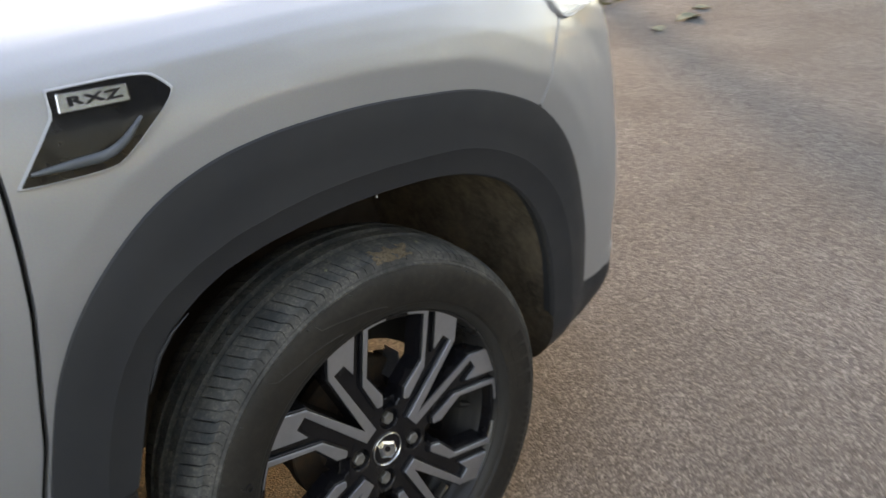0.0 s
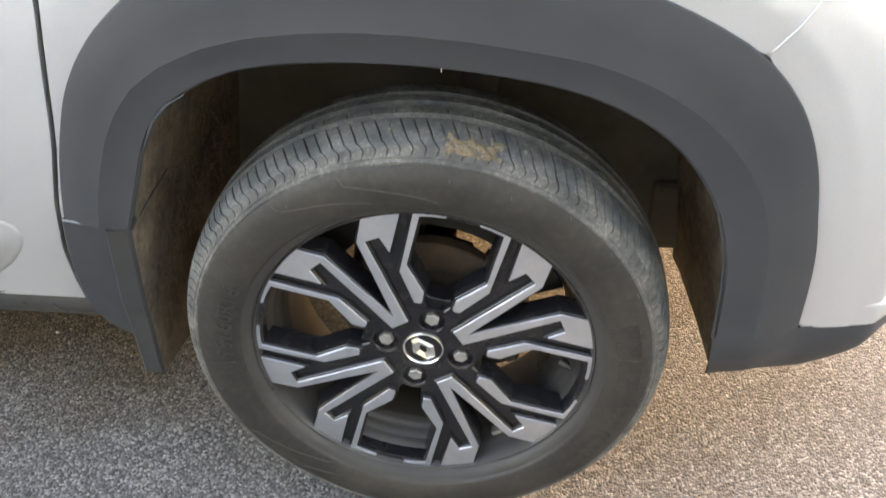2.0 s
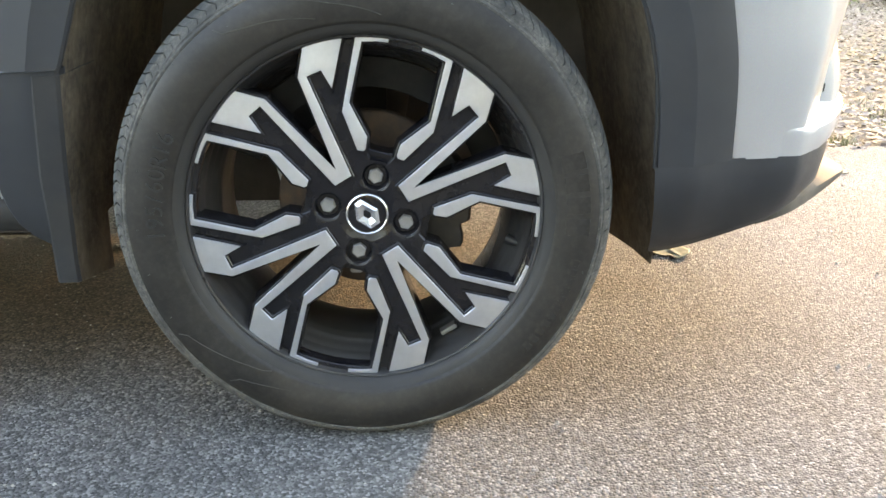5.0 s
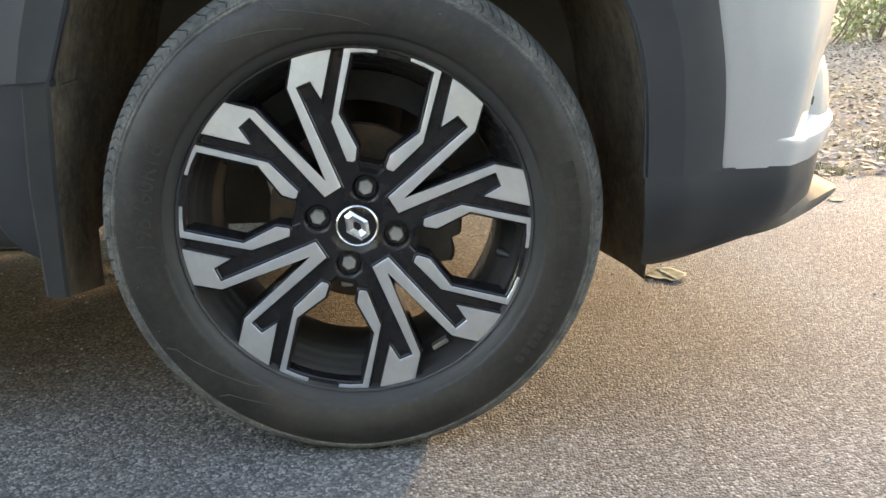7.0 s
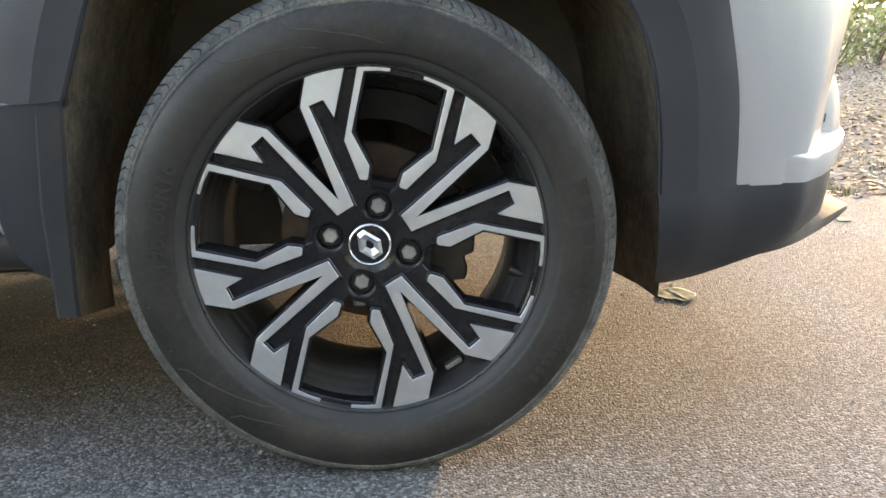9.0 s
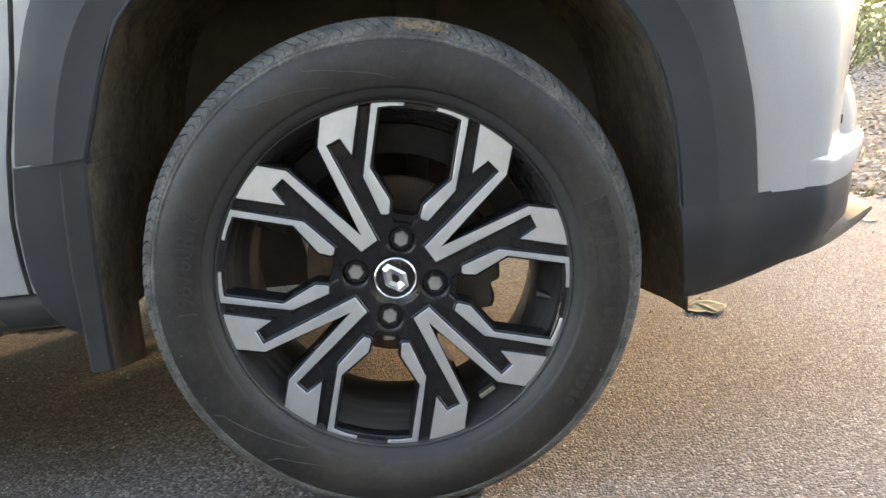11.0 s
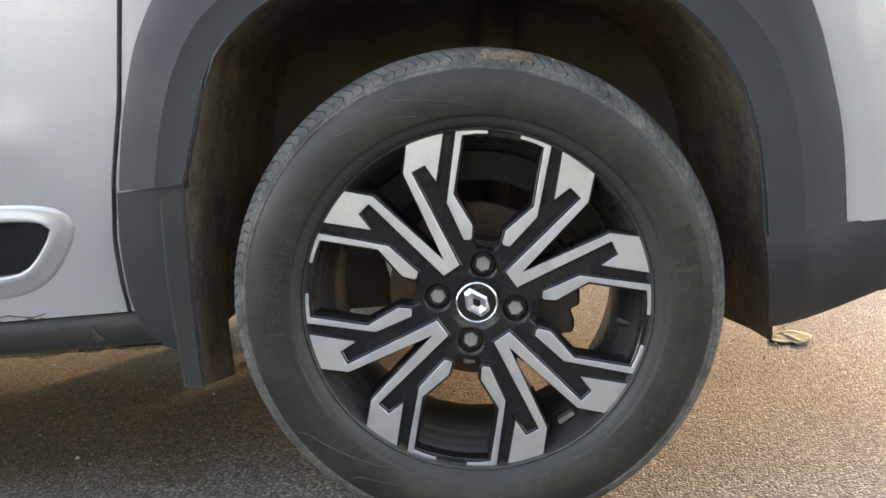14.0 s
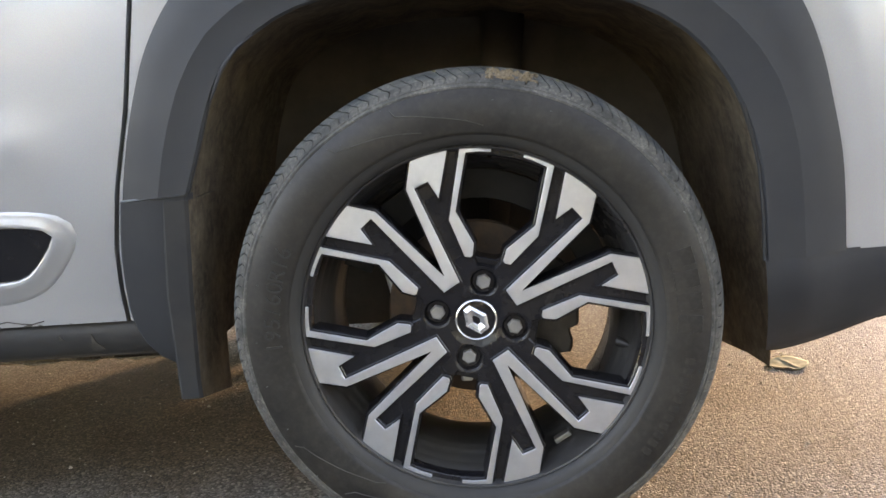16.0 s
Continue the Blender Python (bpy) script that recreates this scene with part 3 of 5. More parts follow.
def skin_panel(name, bottom, top, cols, rows, material, far=False, out=0.0, thick=0.012, ease=1.0):
    """A panel of the skin between two curves of (s, z), each with a folded edge of its own thickness."""
    lo, hi = resample(bottom, cols), resample(top, cols)
    verts = []
    for i in range(rows):
        k = (i / (rows - 1)) ** ease
        for j in range(cols):
            s, z = lo[j] * (1 - k) + hi[j] * k
            verts.append(skin(s, z, out, far))
    n = len(verts)
    edge = list(range(cols)) + [i * cols + cols - 1 for i in range(1, rows)] + [(rows - 1) * cols + j for j in range(cols - 2, -1, -1)] + [i * cols for i in range(rows - 2, 0, -1)]
    back = []
    for q in edge:
        i, j = divmod(q, cols)
        k = (i / (rows - 1)) ** ease
        s, z = lo[j] * (1 - k) + hi[j] * k
        back.append(skin(s, z, out - thick, far))
    faces = grid_faces(rows, cols) + [(edge[i], edge[(i + 1) % len(edge)], n + (i + 1) % len(edge), n + i) for i in range(len(edge))]
    return sharpen(mesh_of(name, verts + back, faces, material), 50)


def skin_plate(name, outline, material, out, thick, far=False, chamfer=0.0015):
    """A plate of any outline in (s, z) that lies on the skin."""
    pts, n = [Vector(p) for p in outline], len(outline)
    mid = sum(pts, Vector((0, 0))) / n
    inner = [p + (mid - p).normalized() * chamfer for p in pts]
    verts = [skin(p.x, p.y, out, far) for p in inner] + [skin(p.x, p.y, out - chamfer, far) for p in pts] + [skin(p.x, p.y, out - thick, far) for p in pts]
    faces = [tuple(range(n))] + [(k * n + i, k * n + (i + 1) % n, (k + 1) * n + (i + 1) % n, (k + 1) * n + i) for k in (0, 1) for i in range(n)]
    return mesh_of(name, verts, faces, material, False)


def skin_band(name, outer, inner, material, levels, far=False, cyclic=True):
    """A band between two outlines of (s, z) of the same length; levels: (share from outer to inner, height over the skin)."""
    n, verts = len(outer), []
    for share, out in levels:
        for a, b in zip(outer, inner):
            verts.append(skin(a[0] * (1 - share) + b[0] * share, a[1] * (1 - share) + b[1] * share, out, far))
    return mesh_of(name, verts, grid_faces(len(levels), n, cyclic), material)


DOOR_EDGE = [(-0.474, 0.318), (-0.473, 0.36), (-0.466, 0.42), (-0.447, 0.50), (-0.419, 0.590), (-0.401, 0.675), (-0.386, 0.745), (-0.378, 0.80), (-0.372, 0.855), (-0.366, 0.94), (-0.366, 1.01)]


def flare_mesh(name, far, dx=0.0):
    """The grained arch moulding: outer edge, crease, lip and the return under the lip."""
    n = len(ARCH_OUT)
    lip = np.interp(np.arange(n), (0, 0.16 * n, 0.35 * n, 0.7 * n, 0.88 * n, n - 1), (-0.011, -0.020, -0.030, -0.030, -0.020, -0.006))
    edge = np.array([skin(a, b).y for a, b in ARCH_OUT])
    ridge = np.minimum(edge, lip) * 0.5 + (edge + lip) * 0.25 - 0.007
    centre = np.array([0.0, 0.34])
    rows = []
    for share, lift in ((0.0, 0.008), (0.0, -0.001), (0.02, -0.0035), (0.25, -0.005), (0.6, -0.004), (1.0, 0.0)):
        rows.append([(*(a * (1 - share) + c * share), e * (1 - share) + r * share + lift) for a, c, e, r in zip(ARCH_OUT, CREASE, edge, ridge)])
    for share, lift in ((0.05, -0.0008), (0.5, 0.001), (0.93, 0.0), (1.0, 0.004)):
        rows.append([(*(c * (1 - share) + b * share), r * (1 - share) + e * share + lift) for c, b, r, e in zip(CREASE, ARCH_IN, ridge, lip)])
    for grow, y in ((1.006, 0.012), (1.011, 0.024)):
        rows.append([(*(centre + (b - centre) * grow), e + y) for b, e in zip(ARCH_IN, lip)])
    verts = [(x + dx, WIDE - y if far else y, z) for row in rows for x, z, y in row]
    return sharpen(mesh_of(name, verts, grid_faces(len(rows), n), PLASTIC), 20)


car = new("car")
car.matrix_basis = pose(-1.25, 0.875, 0.0)
tagged(car, "parked silver hatchback with black arch mouldings and alloy wheels", "car")
WORLD_OF["car"] = car.matrix_basis.copy()


def build_side(far):
    top_z = lambda s: shoulder(s) + 0.066  # noqa: E731
    # front fender: from the arch up to the bonnet, between the door edge and the seam of the bumper
    arch = [tuple(q) for q in ARCH_OUT if q[0] <= 0.338]
    edge = [(a + 0.0065, b) for a, b in DOOR_EDGE]
    fender_low = [(-0.4345, 0.500)] + [q for q in arch if q[1] > 0.50] + [(0.338, 0.738)]
    seam = [(0.338, 0.738), (0.354, 0.759), (0.381, 0.799), (0.403, 0.824), (0.423, 0.842)]
    fender_high = [(-0.4365, 0.512), (-0.4125, 0.590)] + [(a, b) for a, b in edge if 0.6 < b < 0.99] + [(-0.3595, top_z(-0.3595))] + [(s, top_z(s)) for s in np.linspace(-0.3, 0.40, 30)] + seam[::-1]
    part("front_fender", skin_panel("front_fender", fender_low, fender_high, 130, 44, PAINT, far), car, "silver metallic front fender, lightly dusty")
    # a narrow painted strip between the door and the lower arch moulding
    part("fender_strip", skin_panel("fender_strip", [(a, b) for a, b in edge if b < 0.6], [(-0.4610, 0.318), (-0.4605, 0.36), (-0.4545, 0.42), (-0.4370, 0.49), (-0.4110, 0.590)], 20, 4, PAINT, far), car)
    part("arch_moulding", flare_mesh("arch_moulding", far), car, "grained black plastic wheel-arch moulding")
    # door with folded edges
    rows, cols, verts = 40, 46, []
    zs = np.linspace(0.318, 1.005, rows)
    ed = np.array(DOOR_EDGE)
    for z in zs:
        front = float(np.interp(z, ed[:, 1], ed[:, 0]))
        for j in range(cols):
            s = front + (-1.42 - front) * (j / (cols - 1)) ** 1.5
            bulge = 0.006 * math.exp(-(((z - 0.545 - 0.20 * max(0, -0.50 - s)) / 0.030) ** 2)) * min(1, max(0, (-0.47 - s) / 0.10))
            scoop = -0.0018 * math.exp(-(((z - 0.44) / 0.07) ** 2)) * min(1, max(0, (-0.49 - s) / 0.06))
            verts.append(skin(s, z, bulge + scoop, far))
    n = len(verts)
    edge_ids = [i * cols for i in range(rows)]
    back = [skin(float(np.interp(z, ed[:, 1], ed[:, 0])) - 0.001, z, -0.018, far) for z in zs]
    low_back = [skin(verts[j].x, 0.318, -0.02, far) for j in range(cols)]
    faces = grid_faces(rows, cols)
    faces += [(edge_ids[i], edge_ids[i + 1], n + i + 1, n + i) for i in range(rows - 1)]
    faces += [(j, j + 1, n + rows + j + 1, n + rows + j) for j in range(cols - 1)]
    door = part("front_door", sharpen(mesh_of("front_door", verts + back + low_back, faces, PAINT), 50), car, "silver front door with a sculpted lower garnish")
    # garnish of the door: raised silver lip with a black insert
    lip_out = [(-1.30, 0.500), (-0.61, 0.482), (-0.535, 0.476), (-0.505, 0.456), (-0.511, 0.430), (-0.547, 0.385), (-0.583, 0.358), (-0.640, 0.346), (-1.30, 0.346)]
    lip_in = [(-1.28, 0.470), (-0.614, 0.458), (-0.552, 0.4545), (-0.540, 0.447), (-0.547, 0.434), (-0.577, 0.400), (-0.600, 0.385), (-0.640, 0.384), (-1.28, 0.384)]
    lip_out = smoothed(lip_out + lip_out[:1], 90, 1)[:-1]
    lip_in = smoothed(lip_in + lip_in[:1], 90, 1)[:-1]
    part("door_garnish", skin_band("door_garnish", lip_out, lip_in, PAINT, ((0.0, -0.004), (0.05, -0.0004), (0.25, 0.0006), (0.45, 0.0024), (0.66, 0.0052), (0.86, 0.0064), (0.95, 0.0045), (1.0, -0.008)), far), door)
    part("garnish_insert", skin_plate("garnish_insert", lip_in, VENT, 0.0012, 0.01, far), door, "matt black insert")
    # dark gap behind the door edge
    gap_a, gap_b = [(a - 0.006, b) for a, b in DOOR_EDGE], [(a + 0.012, b) for a, b in DOOR_EDGE]
    part("door_seal", skin_panel("door_seal", gap_a, gap_b, 30, 3, GAP, far, -0.016, 0.004), car)
    part("rear_door", skin_panel("rear_door", [(-2.02, 0.318), (-1.426, 0.318)], [(-2.30, 1.005), (-1.426, 1.005)], 20, 24, PAINT, far), car)
    arch2 = [(a - 2.5, b) for a, b in resample(ARCH_OUT, 60)]
    part("rear_quarter", skin_panel("rear_quarter", [(-3.3, 0.40), (-3.05, 0.40)] + [(a, b) for a, b in sorted(arch2)] + [(-2.03, 0.318)], [(-3.3, 1.02), (-2.306, 1.02)], 80, 20, PAINT, far), car)
    part("rear_arch_moulding", flare_mesh("rear_arch_moulding", far, -2.5), car)
    # sill under the doors
    rows = []
    for z, out in ((0.318, -0.012), (0.312, -0.006), (0.296, -0.004), (0.272, -0.016), (0.262, -0.030), (0.262, -0.20)):
        rows.append([skin(s, 0.31, out, far) + Vector((0, 0, z - 0.31)) for s in np.linspace(-2.1, -0.405, 40)])
    part("sill", mesh_of("sill", [v for r in rows for v in r], grid_faces(len(rows), 40), LOWER_PLASTIC), car, "dusty black plastic sill")
    # moulding behind the wheel below the step, and the mud flap
    tail_out = smoothed([(-0.4397, 0.4842), (-0.4490, 0.44), (-0.4560, 0.39), (-0.4590, 0.325), (-0.440, 0.275), (-0.405, 0.252)], 30, 1)
    tail_in = smoothed([(-0.346, 0.4905), (-0.353, 0.44), (-0.358, 0.39), (-0.365, 0.34), (-0.372, 0.29), (-0.374, 0.252)], 30, 1)
    verts, levels = [], ((0.0, 0.010), (0.0, -0.003), (0.03, -0.006), (0.35, -0.012), (0.60, -0.018), (0.94, -0.019), (0.98, -0.016), (0.98, 0.006))
    for share, y in levels:
        for k, (a, b) in enumerate(zip(tail_out, tail_in)):
            q = a * (1 - share) + b * share
            d = y + tuck(q[0], q[1]) * 0.62 + 0.010 * (k / 29)
            verts.append((q[0], WIDE - d if far else d, q[1]))
    part("lower_moulding", sharpen(mesh_of("lower_moulding", verts, grid_faces(len(levels), 30), PLASTIC), 30), car, "black plastic moulding behind the wheel")
    line = [(*(tail_out[0] * (1 - f) + tail_in[0] * f), y) for f, y in ((0.02, -0.004), (0.35, -0.012), (0.60, -0.0185), (0.95, -0.0195))]
    line = [(x, d if not far else WIDE - d, z) for x, z, y in line for d in (y + tuck(x, z) * 0.62 - 0.0005,)]
    part("moulding_edge_glint", tube("moulding_edge_glint", line, 0.0017, GLINT, 6), car)
    rows = []
    for z, x0, x1, y0 in ((0.482, -0.382, -0.348, -0.0065), (0.36, -0.396, -0.361, 0.0095), (0.29, -0.400, -0.368, 0.023), (0.245, -0.401, -0.371, 0.027), (0.214, -0.401, -0.371, 0.029)):
        rows.append([(x0, y0 + 0.004, z), (x0 + 0.004, y0, z), (x1 - 0.004, y0, z), (x1, y0 + 0.004, z), (x1 - 0.006, y0 + 0.15, z - 0.034 * max(0.0, 0.36 - z) / 0.146), (x0 - 0.004, y0 + 0.15, z - 0.034 * max(0.0, 0.36 - z) / 0.146)])
    verts = [(x, WIDE - y if far else y, z) for r in rows for x, y, z in r]
    flap = sharpen(mesh_of("mud_flap", verts, grid_faces(5, 6, True) + [tuple(range(6)), tuple(range(24, 30))], FLAP), 40)
    flap.materials.append(LINER)
    for p in flap.polygons:
        p.material_index = int(len(p.vertices) == 4 and min(p.vertices) % 6 == 3 and max(p.vertices) % 6 == 4)
    part("mud_flap", flap, car, "muddy black rubber mud flap")
    # front bumper above and below its colour line
    line = [(0.52, 0.366), (0.58, 0.364), (0.62, 0.366), (0.68, 0.372), (0.80, 0.372), (1.49, 0.36)]
    right = [tuple(q) for q in ARCH_OUT if q[0] >= 0.339]
    hood = [(0.45, 0.839), (0.52, 0.844), (0.60, 0.848), (0.80, 0.852), (1.49, 0.83)]
    side_lo = resample([(0.340, 0.7375)] + right + line, 160)
    side_hi = resample([(0.3405, 0.739), (0.3565, 0.760), (0.3835, 0.800), (0.4055, 0.825), (0.4255, 0.843)] + hood, 160)
    bumper = part("front_bumper", skin_panel("front_bumper", side_lo, side_hi, 160, 36, PAINT, far), car, "silver front bumper with a stepped lower edge")
    bead = [skin(a, b, 0.0004, far) for a, b in resample([(0.3390, 0.7368), (0.3562, 0.760), (0.3832, 0.800), (0.4052, 0.825), (0.4250, 0.8425)], 20)]
    part("bumper_edge", tube("bumper_edge", bead, 0.0011, PAINT, 8), bumper)
    # the step that runs round the bumper's lower edge
    low = [(a, b) for a, b in resample([(0.505, 0.367), (0.58, 0.365), (0.62, 0.367), (0.68, 0.373), (0.80, 0.373), (1.3, 0.36)], 60)]
    up = [(a, b + 0.037) for a, b in low]
    n, verts = 60, []
    for share, out, wide in ((0.0, -0.003, 0.0), (0.02, 0.0004, 0.85), (0.25, 0.0006, 0.98), (0.72, 0.0008, 1.0), (0.90, 0.0006, 0.94), (1.0, -0.0004, 0.70), (1.12, -0.003, -0.1)):
        for k, (a, b) in enumerate(zip(low, up)):
            g = min(1.0, k / 9)
            swing = float(np.interp(a[0], (0.50, 0.56, 0.60, 0.66, 0.72, 0.80, 0.88, 1.3), (0.0, 0.006, 0.013, 0.025, 0.030, 0.034, 0.036, 0.036)))
            verts.append(skin(a[0], a[1] * (1 - share) + b[1] * share, (out + swing * wide) * g - 0.001 * (1 - g), far))
    part("bumper_step", sharpen(mesh_of("bumper_step", verts, grid_faces(7, n), PAINT), 35), bumper)
    # upright surround of the fog lamp at the corner, with a dark slot beside it
    verts, cols = [], np.linspace(0.735, 1.02, 22)
    for z in np.linspace(0.400, 0.495, 14):
        f = (z - 0.400) / 0.095
        for a in cols:
            g = math.sin(math.pi * (a - 0.735) / 0.285) ** 0.35
            verts.append(skin(a, z, -0.004 + (0.034 * (1 - 0.35 * f) * math.sqrt(max(0.0, 1 - f ** 3)) * g), far))
    part("fog_surround", mesh_of("fog_surround", verts, grid_faces(14, 22), PAINT), bumper)
    part("corner_slot", skin_plate("corner_slot", smoothed([(0.724, 0.428), (0.730, 0.428), (0.732, 0.434), (0.731, 0.441), (0.727, 0.441), (0.725, 0.434), (0.724, 0.428)], 24, 1)[:-1], VENT, 0.002, 0.008, far), bumper)
    # black lower bumper: from the colour line down and inboard to its foot
    keel = smoothed([(0.385, 0.080, 0.2225), (0.402, 0.094, 0.2165), (0.442, 0.092, 0.2255), (0.476, 0.080, 0.241), (0.510, 0.072, 0.256), (0.557, 0.090, 0.264), (0.600, 0.126, 0.272), (0.630, 0.161, 0.279), (0.657, 0.194, 0.280), (0.690, 0.239, 0.279), (0.715, 0.283, 0.278), (0.740, 0.339, 0.276), (0.765, 0.43, 0.272), (0.780, 0.55, 0.267), (0.785, 0.885, 0.267)], 90, 1)
    head = []
    end_y = skin(0.464, 0.366).y
    ridge_y = min(end_y, -0.006) * 0.5 + (end_y - 0.006) * 0.25 - 0.007
    for a, b in resample([(0.358, 0.364), (0.408, 0.366), (0.464, 0.368), (0.52, 0.368), (0.58, 0.366), (0.62, 0.368), (0.68, 0.374), (0.80, 0.374), (1.49, 0.362)], 90):
        p = skin(a, b, float(np.interp(a, (0.50, 0.56, 0.60, 0.66, 0.72, 1.4), (-0.002, 0.002, 0.008, 0.018, 0.022, 0.020))))
        if a < 0.50:
            p.y = float(np.interp(a, (0.358, 0.408, 0.464, 0.50), (-0.0055, ridge_y + 0.0005, end_y - 0.003, skin(0.50, 0.366, -0.002).y)))
        head.append(p)
    verts = []
    for k in np.linspace(0, 1, 12):
        for p, q in zip(head, keel):
            f = k ** 2.0
            verts.append((p.x + (q[0] - p.x) * (0.35 * k + 0.65 * f), p.y + (q[1] - p.y) * f, p.z + (q[2] - p.z) * k))
    rear = [verts[90 * k] for k in range(12)]
    verts += [(q[0] + float(np.interp(q[0], (0.42, 0.52), (0.045, -0.004))), q[1] + 0.10, q[2] + 0.03) for q in keel]
    side = []
    for deep, share in ((0.0, 0.0), (0.012, 0.75), (0.035, 1.0), (0.10, 1.06)):
        for x, y, z in rear:
            wall = float(np.interp(z, (0.186, 0.27, 0.38), (0.405, 0.396, 0.382)))
            side.append((x + (wall - x) * share, WIDE - y - deep if far else y + deep, z + 0.002))
    part("arch_return", mesh_of("arch_return", side, grid_faces(4, 12), LINER), car)
    verts = [(x, WIDE - y if far else y, z) for x, y, z in verts]
    part("lower_bumper", mesh_of("lower_bumper", verts, grid_faces(13, 90), PLASTIC), car, "black plastic lower bumper")
    # splitter lip that leaves the foot of the bumper and runs round its front
    ridge = smoothed([(0.535, 0.078, 0.284), (0.573, 0.086, 0.286), (0.623, 0.150, 0.278), (0.708, 0.250, 0.268), (0.775, 0.325, 0.267), (0.806, 0.370, 0.260), (0.832, 0.430, 0.253), (0.842, 0.55, 0.252), (0.847, 0.885, 0.252)], 70, 1)
    back = smoothed([(0.535, 0.082, 0.286), (0.575, 0.103, 0.286), (0.592, 0.120, 0.284), (0.622, 0.153, 0.282), (0.657, 0.195, 0.281), (0.690, 0.240, 0.280), (0.715, 0.284, 0.279), (0.740, 0.340, 0.277), (0.765, 0.43, 0.273), (0.780, 0.55, 0.268), (0.785, 0.885, 0.268)], 70, 1)
    foot = smoothed([(0.530, 0.078, 0.259), (0.575, 0.102, 0.2610), (0.620, 0.141, 0.262), (0.718, 0.268, 0.250), (0.800, 0.375, 0.243), (0.822, 0.43, 0.239), (0.834, 0.55, 0.238), (0.839, 0.885, 0.238)], 70, 1)
    verts = [tuple(q) for q in back] + [tuple(q) for q in ridge] + [tuple(q - np.array([-0.001, -0.0005, 0.006])) for q in ridge] + [tuple(q) for q in foot]
    verts = [(x, WIDE - y if far else y, z) for x, y, z in verts]
    part("bumper_lip", sharpen(mesh_of("bumper_lip", verts, grid_faces(4, 70), LIP), 30), car, "dusty grey plastic splitter lip at the bumper's foot")
    # headlamp at the corner
    lamp_out = smoothed([(0.396, 0.896), (0.402, 0.878), (0.411, 0.857), (0.424, 0.840), (0.445, 0.833), (0.480, 0.838), (0.53, 0.842), (0.60, 0.846), (0.74, 0.850), (0.74, 0.860), (0.60, 0.876), (0.50, 0.894), (0.396, 0.896)], 60, 1)[:-1]
    lamp = part("headlamp", skin_plate("headlamp", lamp_out, REFLECTOR, -0.006, 0.03, far), car, "clear headlamp with a chrome reflector")
    mid = np.mean(lamp_out, axis=0)
    part("lamp_lens", skin_plate("lamp_lens", [tuple(mid + (q - mid) * 0.97) for q in lamp_out], LENS, 0.006, 0.010, far, 0.004), lamp).visible_shadow = False
    part("lamp_rim", skin_band("lamp_rim", lamp_out, [tuple(mid + (q - mid) * 0.93) for q in lamp_out], PAINT, ((0.0, -0.004), (0.3, 0.005), (0.8, 0.005), (1.0, -0.004)), far), lamp)
    # black vent panel with its badge
    vent_low = smoothed([(-0.3525, 0.862), (-0.345, 0.8605), (-0.270, 0.8555), (-0.251, 0.862), (-0.200, 0.8985), (-0.190, 0.9075), (-0.1875, 0.912)], 50, 2)
    vent_high = np.concatenate([resample([(-0.3515, 0.864), (-0.303, 0.916), (-0.300, 0.938)], 16), smoothed([(-0.298, 0.9385), (-0.206, 0.9335), (-0.193, 0.921), (-0.1878, 0.9135)], 34, 2)])
    panel = part("vent_panel", skin_panel("vent_panel", vent_low, vent_high, 60, 16, VENT, far, 0.0035, 0.008), car, "gloss black fender vent panel")
    ring = np.concatenate([vent_low, vent_high[::-1]])
    mid = np.mean(ring, axis=0)
    part("vent_rim", skin_band("vent_rim", ring + (ring - mid) * 0.05, ring - (ring - mid) * 0.005, PAINT, ((0.0, 0.0005), (0.35, 0.0035), (0.75, 0.0045), (1.0, 0.0030)), far), car, "silver rim round the fender vent")
    ledge = [skin(a, b, 0.005, far) for a, b in resample([(-0.341, 0.872), (-0.301, 0.8705), (-0.270, 0.8695), (-0.252, 0.876), (-0.2435, 0.882), (-0.226, 0.896)], 14)]
    part("vent_ledge", tube("vent_ledge", ledge, [0.0018 + 0.0036 * math.sin(math.pi * i / 13) for i in range(14)], GLINT, 10), panel)
    badge = part("badge", skin_plate("badge", [(-0.2975, 0.9185), (-0.2310, 0.9133), (-0.2302, 0.9140), (-0.2282, 0.9280), (-0.2288, 0.9288), (-0.2932, 0.9352), (-0.2942, 0.9343)], CHROME, 0.0075, 0.006, far, 0.001), car, "small chrome badge with dark letters")
    for k, ch in enumerate("RXZ"):
        s = -0.2805 + 0.0182 * k if not far else -0.2441 - 0.0182 * k
        z0 = 0.9243 - 0.09 * (s + 0.2625)
        o, u, v = skin(s, z0, 0.0092, far), skin(s + 0.004, z0 - 0.00028, 0.0092, far), skin(s, z0 + 0.004, 0.0092, far)
        right = (u - o).normalized() * (-1 if far else 1)
        up = (v - o).normalized()
        m = Matrix((right, up, right.cross(up))).transposed().to_4x4()
        m.translation = o
        part("letter", text_mesh(ch, 0.0118, 0.0006, GAP, 0.00035), badge, "", m @ Matrix.Diagonal((2.0, 1, 1, 1)))


build_ground()
build_side(False)
build_side(True)


# ---- the wheel ----
TURN_OF_WHEEL = 76.2     # degrees: direction of the first bracket
HUB = pose(0, 0, 0.305)


def polar(pairs, axis, side=1):
    return [(r * math.cos(radians(axis + side * a)), r * math.sin(radians(axis + side * a))) for r, a in pairs]


